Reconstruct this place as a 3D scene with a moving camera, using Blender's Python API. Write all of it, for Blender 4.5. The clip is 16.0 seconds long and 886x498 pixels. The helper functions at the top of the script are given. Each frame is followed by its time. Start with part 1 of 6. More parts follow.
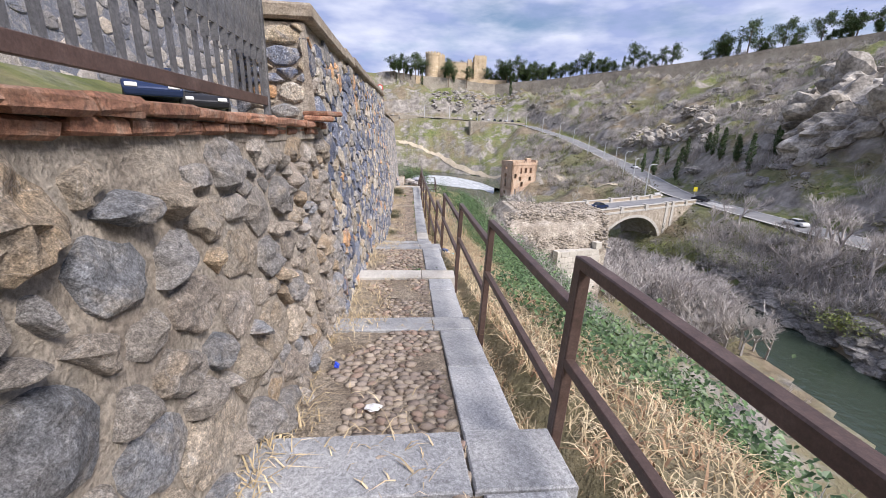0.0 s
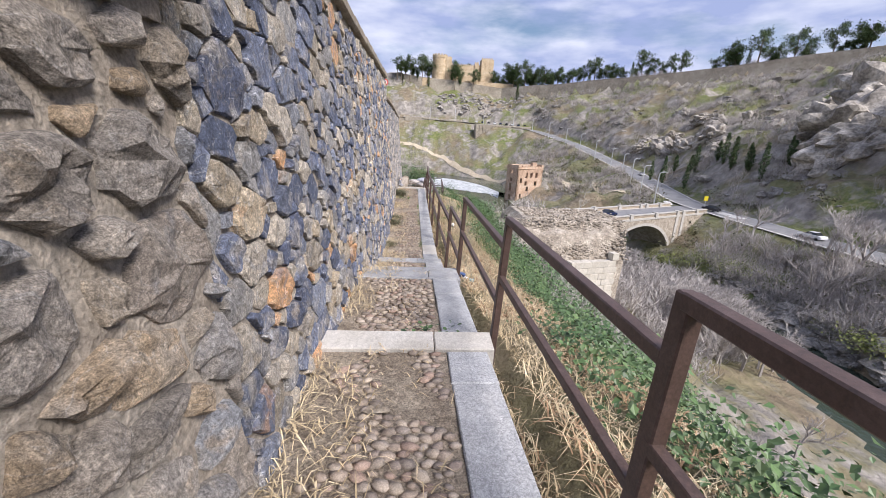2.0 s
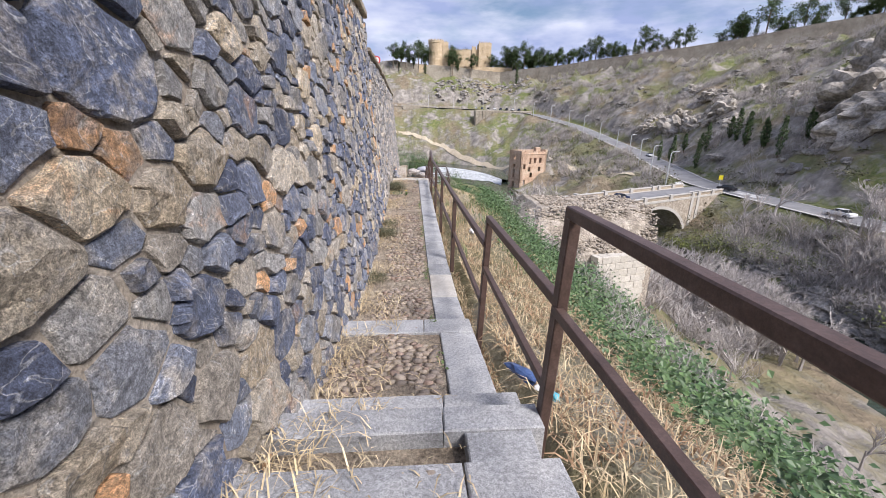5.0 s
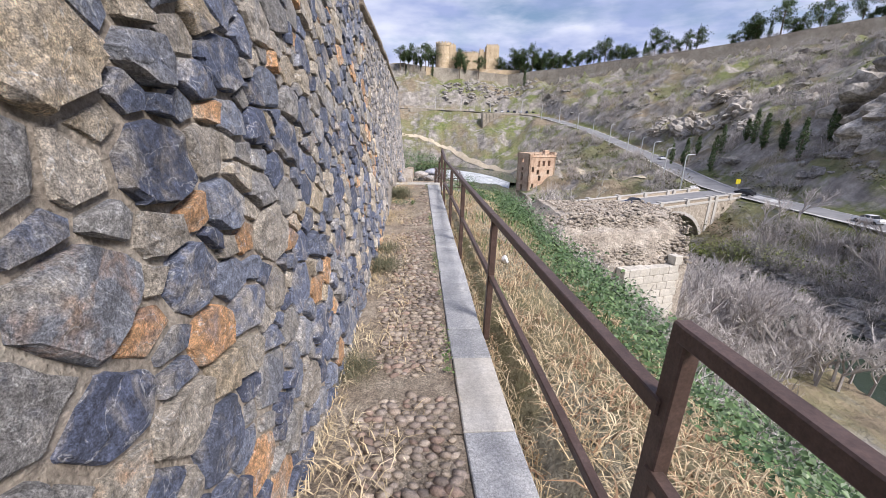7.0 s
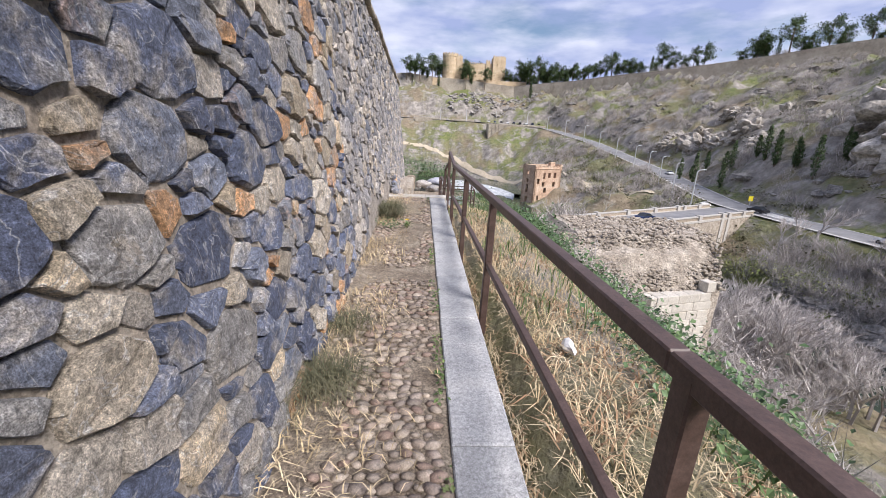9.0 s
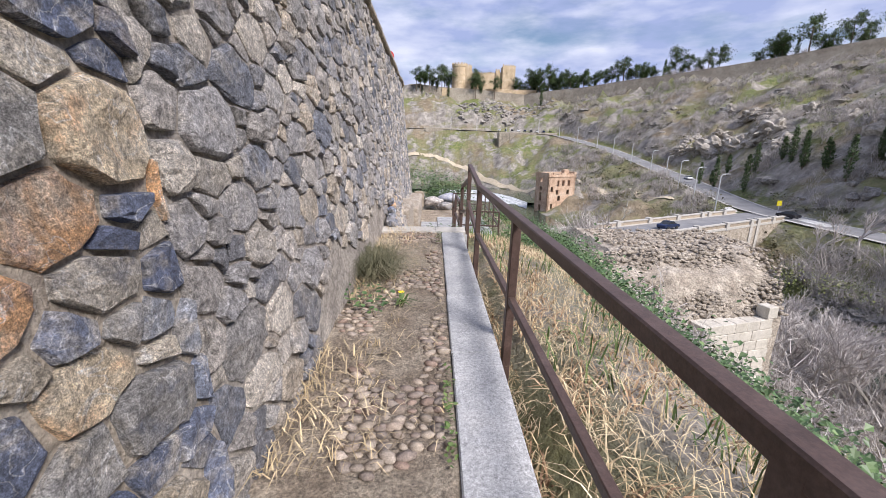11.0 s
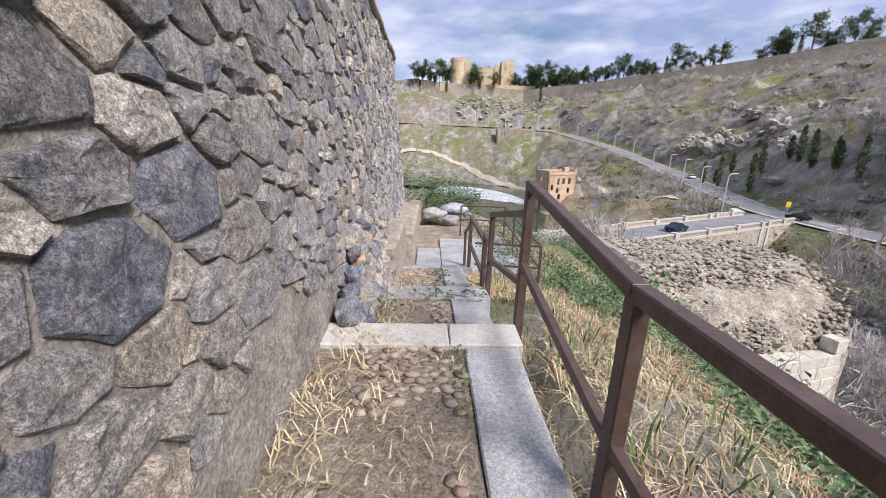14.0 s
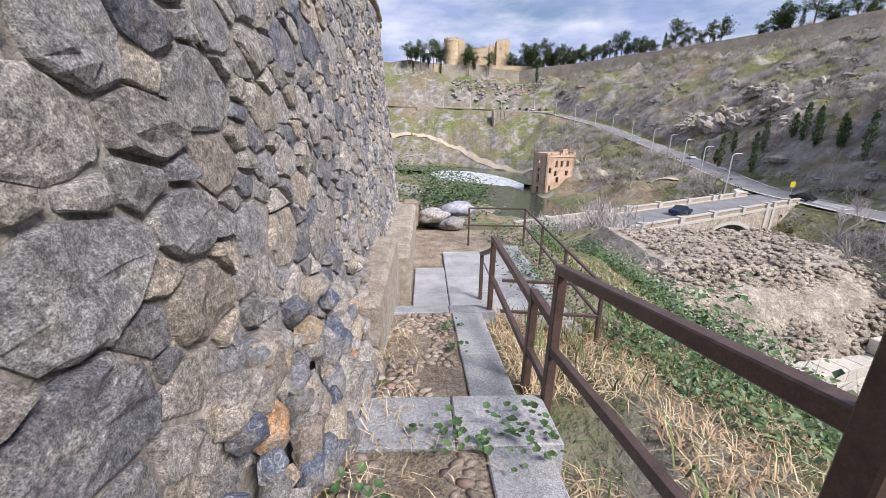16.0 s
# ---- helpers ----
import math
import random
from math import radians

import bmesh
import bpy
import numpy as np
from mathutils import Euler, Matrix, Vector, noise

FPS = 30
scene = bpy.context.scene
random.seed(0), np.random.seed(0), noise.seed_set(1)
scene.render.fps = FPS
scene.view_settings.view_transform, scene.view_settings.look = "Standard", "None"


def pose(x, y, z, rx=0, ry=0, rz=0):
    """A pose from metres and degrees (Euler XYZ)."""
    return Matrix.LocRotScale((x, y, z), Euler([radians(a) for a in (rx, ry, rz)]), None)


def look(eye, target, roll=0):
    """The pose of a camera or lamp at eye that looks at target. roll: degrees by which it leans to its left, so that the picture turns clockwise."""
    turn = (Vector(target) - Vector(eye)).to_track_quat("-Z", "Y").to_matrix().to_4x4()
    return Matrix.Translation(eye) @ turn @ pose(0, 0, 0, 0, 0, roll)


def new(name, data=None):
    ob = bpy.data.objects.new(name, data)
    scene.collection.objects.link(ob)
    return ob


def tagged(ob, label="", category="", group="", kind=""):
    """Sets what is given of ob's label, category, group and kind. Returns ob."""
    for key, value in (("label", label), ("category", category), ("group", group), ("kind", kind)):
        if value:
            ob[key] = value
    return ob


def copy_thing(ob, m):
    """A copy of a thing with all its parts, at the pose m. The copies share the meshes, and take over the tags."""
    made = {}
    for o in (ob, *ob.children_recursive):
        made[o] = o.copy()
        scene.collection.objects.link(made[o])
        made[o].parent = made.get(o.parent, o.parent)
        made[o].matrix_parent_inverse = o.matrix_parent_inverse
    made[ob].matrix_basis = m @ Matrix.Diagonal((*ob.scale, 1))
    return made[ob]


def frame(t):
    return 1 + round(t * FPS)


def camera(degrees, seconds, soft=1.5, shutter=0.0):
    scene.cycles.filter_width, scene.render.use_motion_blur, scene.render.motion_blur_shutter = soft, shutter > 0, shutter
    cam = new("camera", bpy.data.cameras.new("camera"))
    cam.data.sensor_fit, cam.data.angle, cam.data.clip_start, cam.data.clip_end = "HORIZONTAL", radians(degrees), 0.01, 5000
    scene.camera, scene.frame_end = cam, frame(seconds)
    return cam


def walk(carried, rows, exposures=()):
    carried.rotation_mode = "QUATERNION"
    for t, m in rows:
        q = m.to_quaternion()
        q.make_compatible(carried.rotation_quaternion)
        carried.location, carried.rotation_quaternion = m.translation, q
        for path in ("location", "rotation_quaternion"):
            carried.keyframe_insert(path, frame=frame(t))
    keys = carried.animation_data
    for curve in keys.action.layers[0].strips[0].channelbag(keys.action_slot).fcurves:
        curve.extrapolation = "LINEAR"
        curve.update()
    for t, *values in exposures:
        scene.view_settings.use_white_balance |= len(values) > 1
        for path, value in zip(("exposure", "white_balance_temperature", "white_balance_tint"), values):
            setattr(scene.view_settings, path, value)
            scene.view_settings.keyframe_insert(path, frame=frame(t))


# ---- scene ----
cam = camera(97.1, 16.0, soft=0.8)

PATH = [
    (0, (-0.634, -0.432, 2.826), (-0.448, 1.479, 2.265), 1.9),
    (0.5, (-0.6, 0.095, 2.663), (-0.413, 2.009, 2.114), 1.6),
    (1, (-0.587, 0.778, 2.659), (-0.393, 2.692, 2.111), 3.4),
    (1.5, (-0.64, 1.409, 2.624), (-0.447, 3.324, 2.077), 3.6),
    (2, (-0.649, 2.023, 2.475), (-0.473, 3.938, 1.927), 3.3),
    (2.5, (-0.647, 2.623, 2.415), (-0.488, 4.539, 1.865), 1.9),
    (3, (-0.57, 3.224, 2.402), (-0.419, 5.139, 1.847), 1.6),
    (3.2, (-0.55, 3.417, 2.385), (-0.402, 5.33, 1.822), 1.6),
    (5.3, (-0.597, 6.265, 1.951), (-0.436, 8.166, 1.351), 1.0),
    (5.5, (-0.613, 6.502, 1.928), (-0.455, 8.404, 1.331), 1.2),
    (6, (-0.655, 7.22, 1.924), (-0.498, 9.125, 1.334), 1.2),
    (6.5, (-0.609, 7.844, 1.911), (-0.469, 9.75, 1.32), 1.2),
    (7, (-0.61, 8.435, 1.73), (-0.48, 10.343, 1.143), 1.1),
    (7.5, (-0.567, 9.057, 1.594), (-0.448, 10.967, 1.014), 1.3),
    (8, (-0.562, 9.778, 1.551), (-0.442, 11.69, 0.975), 1.7),
    (8.5, (-0.528, 10.469, 1.372), (-0.414, 12.386, 0.813), 2.1),
    (9, (-0.513, 11.212, 1.433), (-0.394, 13.134, 0.892), 2.4),
    (9.5, (-0.468, 11.917, 1.429), (-0.355, 13.843, 0.903), 2.9),
    (10, (-0.467, 12.651, 1.427), (-0.363, 14.583, 0.917), 2.6),
    (10.2, (-0.45, 12.915, 1.425), (-0.361, 14.847, 0.918), 2.2),
    (12.3, (-0.488, 15.636, 1.359), (-0.436, 17.575, 0.872), 0.4),
    (12.5, (-0.483, 15.827, 1.377), (-0.427, 17.765, 0.887), 0.6),
    (13, (-0.525, 16.465, 1.371), (-0.467, 18.402, 0.878), 0.9),
    (13.5, (-0.528, 17.008, 1.378), (-0.464, 18.944, 0.878), 1.0),
    (14, (-0.56, 17.608, 1.39), (-0.487, 19.54, 0.875), 1.5),
    (14.5, (-0.599, 18.17, 1.384), (-0.522, 20.097, 0.853), 1.8),
    (15, (-0.643, 18.752, 1.363), (-0.558, 20.67, 0.803), 1.2),
    (15.5, (-0.624, 19.249, 1.393), (-0.538, 21.166, 0.829), 0.3),
    (16, (-0.626, 19.729, 1.42), (-0.537, 21.638, 0.83), 0.6),
]
walk(cam, [(t, look(eye, target, roll)) for t, eye, target, roll in PATH], ((0, 0.42, 6300, 15), (16, 0.42, 6300, 15)))

# ---- light ----
world = bpy.data.worlds.new("sky")
scene.world = world
world.use_nodes = True
wn, wl = world.node_tree.nodes, world.node_tree.links
wn.clear()
SUN_EL, SUN_AZ = radians(44), radians(136)
w_out = wn.new("ShaderNodeOutputWorld")
w_bg = wn.new("ShaderNodeBackground")
w_sky = wn.new("ShaderNodeTexSky")
w_sky.sky_type, w_sky.sun_disc = "NISHITA", False
w_sky.sun_elevation, w_sky.sun_rotation = SUN_EL, SUN_AZ
w_sky.air_density, w_sky.dust_density = 1.0, 0.6
w_tc = wn.new("ShaderNodeTexCoord")
w_map = wn.new("ShaderNodeMapping")
w_map.inputs["Scale"].default_value = (1.0, 1.0, 3.2)
w_n = wn.new("ShaderNodeTexNoise")
w_n.inputs["Scale"].default_value, w_n.inputs["Detail"].default_value, w_n.inputs["Roughness"].default_value = 3.6, 9, 0.55
w_r = wn.new("ShaderNodeValToRGB")
w_r.color_ramp.elements[0].position, w_r.color_ramp.elements[1].position = 0.30, 0.50
w_n2 = wn.new("ShaderNodeTexNoise")
w_n2.inputs["Scale"].default_value, w_n2.inputs["Detail"].default_value = 6.5, 9
w_r2 = wn.new("ShaderNodeValToRGB")
w_r2.color_ramp.elements[0].position, w_r2.color_ramp.elements[1].position = 0.42, 0.70
w_r2.color_ramp.elements[0].color, w_r2.color_ramp.elements[1].color = (3.5, 4.2, 6.5, 1), (7.0, 7.4, 8.6, 1)
w_mix = wn.new("ShaderNodeMixRGB")
wl.new(w_tc.outputs["Generated"], w_map.inputs["Vector"])
wl.new(w_map.outputs["Vector"], w_n.inputs["Vector"])
wl.new(w_map.outputs["Vector"], w_n2.inputs["Vector"])
wl.new(w_n.outputs["Fac"], w_r.inputs["Fac"])
wl.new(w_n2.outputs["Fac"], w_r2.inputs["Fac"])
wl.new(w_r.outputs["Color"], w_mix.inputs["Fac"])
wl.new(w_sky.outputs["Color"], w_mix.inputs["Color1"])
wl.new(w_r2.outputs["Color"], w_mix.inputs["Color2"])
wl.new(w_mix.outputs["Color"], w_bg.inputs["Color"])
w_bg.inputs["Strength"].default_value = 0.088
wl.new(w_bg.outputs["Background"], w_out.inputs["Surface"])
sun = new("sun", bpy.data.lights.new("sun", "SUN"))
sun.data.energy, sun.data.angle, sun.data.color = 4.3, radians(20), (1.0, 0.95, 0.88)
sun.matrix_world = look((0, 0, 0), (-math.sin(SUN_AZ) * math.cos(SUN_EL), -math.cos(SUN_AZ) * math.cos(SUN_EL), -math.sin(SUN_EL)))


# ---- materials ----
def mat(name, colors, scale=8.0, bump=0.3, rough=0.85, metal=0.0, vary=0.0, pick=(), fine=60.0, stain=0.25, dist=0.02):
    """A rough natural surface: a colour ramp over noise at two scales, or, with pick, one colour of pick for each piece."""
    m = bpy.data.materials.new(name)
    m.use_nodes = True
    n, l = m.node_tree.nodes, m.node_tree.links
    b = n["Principled BSDF"]
    b.inputs["Roughness"].default_value, b.inputs["Metallic"].default_value = rough, metal
    tc = n.new("ShaderNodeTexCoord")
    big, small = n.new("ShaderNodeTexNoise"), n.new("ShaderNodeTexNoise")
    big.inputs["Scale"].default_value, big.inputs["Detail"].default_value = scale, 6
    small.inputs["Scale"].default_value, small.inputs["Detail"].default_value, small.inputs["Roughness"].default_value = fine, 5, 0.7
    for t in (big, small):
        l.new(tc.outputs["Object"], t.inputs["Vector"])
    ramp = n.new("ShaderNodeValToRGB")
    e = ramp.color_ramp.elements
    while len(e) < len(colors):
        e.new(0.5)
    for i, c in enumerate(colors):
        e[i].position = 0.32 + 0.36 * i / max(1, len(colors) - 1)
        e[i].color = (*c, 1)
    l.new(big.outputs["Fac"], ramp.inputs["Fac"])
    col = ramp.outputs["Color"]
    if pick or vary:
        info, geo = n.new("ShaderNodeObjectInfo"), n.new("ShaderNodeNewGeometry")
        add, fr = n.new("ShaderNodeMath"), n.new("ShaderNodeMath")
        add.operation, fr.operation = "ADD", "FRACT"
        l.new(info.outputs["Random"], add.inputs[0])
        l.new(geo.outputs["Random Per Island"], add.inputs[1])
        l.new(add.outputs[0], fr.inputs[0])
        if pick:
            pr = n.new("ShaderNodeValToRGB")
            pr.color_ramp.interpolation = "CONSTANT"
            pe = pr.color_ramp.elements
            while len(pe) < len(pick):
                pe.new(0.5)
            for i, c in enumerate(pick):
                pe[i].position, pe[i].color = i / len(pick), (*c, 1)
            l.new(fr.outputs[0], pr.inputs["Fac"])
            mx = n.new("ShaderNodeMixRGB")
            mx.blend_type, mx.inputs["Fac"].default_value = "MIX", 0.6
            l.new(col, mx.inputs["Color1"])
            l.new(pr.outputs["Color"], mx.inputs["Color2"])
            col = mx.outputs["Color"]
        if vary:
            mul, sub = n.new("ShaderNodeMath"), n.new("ShaderNodeHueSaturation")
            mul.operation = "MULTIPLY_ADD"
            mul.inputs[1].default_value, mul.inputs[2].default_value = 2 * vary, 1 - vary
            fr2, m7 = n.new("ShaderNodeMath"), n.new("ShaderNodeMath")
            m7.operation, fr2.operation, m7.inputs[1].default_value = "MULTIPLY", "FRACT", 7.31
            l.new(fr.outputs[0], m7.inputs[0])
            l.new(m7.outputs[0], fr2.inputs[0])
            l.new(fr2.outputs[0], mul.inputs[0])
            l.new(mul.outputs[0], sub.inputs["Value"])
            l.new(col, sub.inputs["Color"])
            col = sub.outputs["Color"]
    midn = n.new("ShaderNodeTexNoise")
    midn.inputs["Scale"].default_value, midn.inputs["Detail"].default_value, midn.inputs["Roughness"].default_value = fine * 0.3, 9, 0.72
    l.new(tc.outputs["Object"], midn.inputs["Vector"])
    mr = n.new("ShaderNodeMapRange")
    mr.inputs["From Min"].default_value, mr.inputs["From Max"].default_value = 0.34, 0.66
    mr.inputs["To Min"].default_value, mr.inputs["To Max"].default_value = 1 - stain * 0.9, 1 + stain * 0.9
    l.new(midn.outputs["Fac"], mr.inputs["Value"])
    hm = n.new("ShaderNodeHueSaturation")
    l.new(mr.outputs["Result"], hm.inputs["Value"])
    l.new(col, hm.inputs["Color"])
    col = hm.outputs["Color"]
    sp = n.new("ShaderNodeMapRange")
    sp.inputs["From Min"].default_value, sp.inputs["From Max"].default_value = 0.36, 0.64
    sp.inputs["To Min"].default_value, sp.inputs["To Max"].default_value = 1 - stain, 1 + stain
    l.new(small.outputs["Fac"], sp.inputs["Value"])
    hs = n.new("ShaderNodeHueSaturation")
    l.new(sp.outputs["Result"], hs.inputs["Value"])
    l.new(col, hs.inputs["Color"])
    l.new(hs.outputs["Color"], b.inputs["Base Color"])
    if bump:
        mh = n.new("ShaderNodeMath")
        mh.operation = "ADD"
        l.new(midn.outputs["Fac"], mh.inputs[0])
        l.new(small.outputs["Fac"], mh.inputs[1])
        bp = n.new("ShaderNodeBump")
        bp.inputs["Strength"].default_value, bp.inputs["Distance"].default_value = bump, dist
        l.new(mh.outputs[0], bp.inputs["Height"])
        l.new(bp.outputs["Normal"], b.inputs["Normal"])
    return m


def stone_mat(name, pick, patch, patch_amount, vein, bump=1.0, rough=0.85, speck=0.55, dist=0.03):
    """Rubble stone: one colour a stone, weathered patches, pale veins, and grain at three scales."""
    m = bpy.data.materials.new(name)
    m.use_nodes = True
    n, l = m.node_tree.nodes, m.node_tree.links
    b = n["Principled BSDF"]
    b.inputs["Roughness"].default_value = rough
    tc, info, geo = n.new("ShaderNodeTexCoord"), n.new("ShaderNodeObjectInfo"), n.new("ShaderNodeNewGeometry")

    def math_of(op, a, c):
        x = n.new("ShaderNodeMath")
        x.operation = op
        for i, q in enumerate((a, c)):
            if isinstance(q, (int, float)):
                x.inputs[i].default_value = q
            elif q is not None:
                l.new(q, x.inputs[i])
        return x.outputs[0]

    def noise_of(scale, detail, rgh, distort=0.0):
        t = n.new("ShaderNodeTexNoise")
        t.inputs["Scale"].default_value, t.inputs["Detail"].default_value = scale, detail
        t.inputs["Roughness"].default_value, t.inputs["Distortion"].default_value = rgh, distort
        l.new(tc.outputs["Object"], t.inputs["Vector"])
        return t.outputs["Fac"]

    def span(fac, a, c, lo, hi):
        r = n.new("ShaderNodeMapRange")
        for k, q in (("From Min", a), ("From Max", c), ("To Min", lo), ("To Max", hi)):
            r.inputs[k].default_value = q
        l.new(fac, r.inputs["Value"])
        return r.outputs["Result"]

    def blend(fac, a, c):
        x = n.new("ShaderNodeMixRGB")
        l.new(fac, x.inputs["Fac"])
        l.new(a, x.inputs["Color1"])
        if isinstance(c, tuple):
            x.inputs["Color2"].default_value = (*c, 1)
        else:
            l.new(c, x.inputs["Color2"])
        return x.outputs["Color"]
    rnd = math_of("FRACT", math_of("ADD", info.outputs["Random"], geo.outputs["Random Per Island"]), None)

    def pick_of(fac):
        pr = n.new("ShaderNodeValToRGB")
        pr.color_ramp.interpolation = "CONSTANT"
        e = pr.color_ramp.elements
        while len(e) < len(pick):
            e.new(0.5)
        for i, c in enumerate(pick):
            e[i].position, e[i].color = i / len(pick), (*c, 1)
        l.new(fac, pr.inputs["Fac"])
        return pr.outputs["Color"]
    second = pick_of(math_of("FRACT", math_of("MULTIPLY", rnd, 5.37), None))
    col = blend(span(noise_of(7.5, 5, 0.6, 0.6), 0.52, 0.66, 0.0, 0.55), pick_of(rnd), second)
    col = blend(span(noise_of(5.0, 9, 0.68, 0.4), 0.50, 0.64, 0.0, patch_amount), col, patch)
    line = math_of("ABSOLUTE", math_of("SUBTRACT", noise_of(6.0, 3, 0.5, 1.2), 0.5), None)
    col = blend(span(line, 0.0, 0.012, vein, 0.0), col, (0.62, 0.62, 0.62))
    mid, fine, grit = noise_of(22, 10, 0.74), noise_of(80, 6, 0.75), noise_of(240, 3, 0.7)
    for fac, k in ((mid, speck * 0.85), (fine, speck), (grit, speck * 0.9), (math_of("FRACT", math_of("MULTIPLY", rnd, 9.71), None), 0.22)):
        h = n.new("ShaderNodeHueSaturation")
        l.new(span(fac, 0.34, 0.66, 1 - k, 1 + k) if k != 0.22 else span(fac, 0, 1, 1 - k, 1 + k), h.inputs["Value"])
        l.new(col, h.inputs["Color"])
        col = h.outputs["Color"]
    l.new(col, b.inputs["Base Color"])
    bp = n.new("ShaderNodeBump")
    bp.inputs["Strength"].default_value, bp.inputs["Distance"].default_value = bump, dist
    l.new(math_of("ADD", mid, math_of("MULTIPLY", fine, 0.6)), bp.inputs["Height"])
    l.new(bp.outputs["Normal"], b.inputs["Normal"])
    return m


SLATE = [(0.13, 0.153, 0.226), (0.192, 0.215, 0.277), (0.407, 0.35, 0.271), (0.096, 0.113, 0.175), (0.475, 0.39, 0.277), (0.158, 0.181, 0.254), (0.339, 0.328, 0.316), (0.113, 0.136, 0.209), (0.565, 0.328, 0.169), (0.249, 0.26, 0.294), (0.418, 0.373, 0.316), (0.147, 0.169, 0.237), (0.475, 0.418, 0.339), (0.294, 0.282, 0.271)]
GRANITE = [(0.331, 0.314, 0.302), (0.262, 0.251, 0.251), (0.388, 0.353, 0.319), (0.205, 0.205, 0.222), (0.433, 0.37, 0.296), (0.308, 0.296, 0.296), (0.365, 0.336, 0.314), (0.171, 0.182, 0.217), (0.479, 0.433, 0.376)]
BOULDER = [(0.36, 0.305, 0.255), (0.31, 0.275, 0.24), (0.41, 0.345, 0.27), (0.28, 0.265, 0.255), (0.36, 0.31, 0.26), (0.26, 0.265, 0.28), (0.42, 0.32, 0.215), (0.39, 0.35, 0.31)]
M_slate = stone_mat("slate_stone", SLATE, (0.52, 0.47, 0.40), 0.72, 0.55, rough=0.78)
M_granite = stone_mat("granite_stone", GRANITE, (0.46, 0.42, 0.37), 0.6, 0.25, speck=0.62)
M_boulder = stone_mat("rounded_wall_stone", BOULDER, (0.42, 0.365, 0.30), 0.65, 0.25, speck=0.5)
M_mortar = mat("sandy_mortar", [(0.34, 0.285, 0.23), (0.44, 0.38, 0.31), (0.51, 0.455, 0.385)], 4, 1.0, 0.95, fine=60, stain=0.32, dist=0.03)
M_mortar_grey = mat("grey_mortar", [(0.31, 0.275, 0.24), (0.40, 0.355, 0.31), (0.47, 0.425, 0.37)], 3, 1.0, 0.95, fine=45, stain=0.35, dist=0.04)
M_brick = mat("worn_brick", [(0.26, 0.12, 0.075), (0.36, 0.18, 0.11), (0.38, 0.25, 0.18)], 14, 0.8, 0.9, vary=0.25, fine=80, stain=0.35)
M_coping = mat("coping_stone", [(0.25, 0.21, 0.165), (0.35, 0.29, 0.22), (0.40, 0.35, 0.28)], 5, 0.8, 0.9, vary=0.15)
M_slab = mat("grey_granite_slab", [(0.27, 0.275, 0.285), (0.34, 0.345, 0.355), (0.41, 0.41, 0.41)], 3.5, 0.4, 0.82, vary=0.12, fine=190, stain=0.42, dist=0.006)
M_concrete = mat("pale_concrete", [(0.40, 0.375, 0.335), (0.47, 0.445, 0.405), (0.52, 0.50, 0.465)], 3, 0.5, 0.88, fine=90, stain=0.18, dist=0.01)
M_earth = mat("path_earth", [(0.24, 0.19, 0.14), (0.33, 0.27, 0.205), (0.42, 0.355, 0.275)], 4, 1.0, 0.95, fine=70, stain=0.45, dist=0.03)
M_cobble = mat("river_cobble", [(0.22, 0.175, 0.14), (0.31, 0.255, 0.205), (0.38, 0.33, 0.28)], 20, 0.4, 0.75, pick=[(0.24, 0.20, 0.17), (0.33, 0.26, 0.20), (0.42, 0.35, 0.27), (0.21, 0.165, 0.14), (0.37, 0.31, 0.25), (0.29, 0.19, 0.145)], vary=0.25, fine=120, stain=0.25, dist=0.008)
M_iron = mat("brown_painted_iron", [(0.062, 0.038, 0.030), (0.078, 0.048, 0.039), (0.095, 0.062, 0.052)], 9, 0.25, 0.5, fine=90, stain=0.22, dist=0.003)
M_fence = mat("weathered_grey_iron", [(0.10, 0.10, 0.105), (0.15, 0.15, 0.155), (0.20, 0.195, 0.19)], 6, 0.3, 0.55, metal=0.35, fine=60, stain=0.3, dist=0.004)
M_straw = mat("dry_straw", [(0.42, 0.32, 0.18), (0.54, 0.43, 0.27), (0.63, 0.53, 0.36)], 3, 0, 0.9, vary=0.35, stain=0.1)
M_rust = mat("dead_bracken", [(0.22, 0.13, 0.075), (0.34, 0.22, 0.13), (0.44, 0.31, 0.19)], 3, 0, 0.9, vary=0.35, stain=0.1)
M_leaf = mat("bramble_leaf", [(0.04, 0.085, 0.03), (0.075, 0.135, 0.045), (0.13, 0.19, 0.07)], 2.5, 0, 0.5, vary=0.4, stain=0.1)
M_grass = mat("green_grass", [(0.07, 0.12, 0.035), (0.11, 0.17, 0.05), (0.18, 0.22, 0.08)], 2.5, 0, 0.7, vary=0.35, stain=0.1)
M_fresh = mat("fresh_bush_leaf", [(0.12, 0.15, 0.035), (0.19, 0.22, 0.055), (0.27, 0.28, 0.09)], 1.5, 0, 0.7, vary=0.3, stain=0.1)
M_shrub = mat("dry_green_shrub", [(0.08, 0.085, 0.045), (0.13, 0.125, 0.07), (0.18, 0.165, 0.10)], 2.5, 0, 0.8, vary=0.35, stain=0.1)
M_needle = mat("pine_needles", [(0.05, 0.085, 0.035), (0.085, 0.135, 0.05), (0.14, 0.18, 0.075)], 0.8, 0, 0.8, vary=0.35, stain=0.15)
M_twig = mat("bare_twigs", [(0.32, 0.29, 0.27), (0.43, 0.395, 0.37), (0.53, 0.49, 0.46)], 0.6, 0, 0.9, vary=0.35, stain=0.1)
M_bark = mat("tree_bark", [(0.12, 0.09, 0.065), (0.19, 0.15, 0.115)], 3, 0.6, 0.9, fine=20)
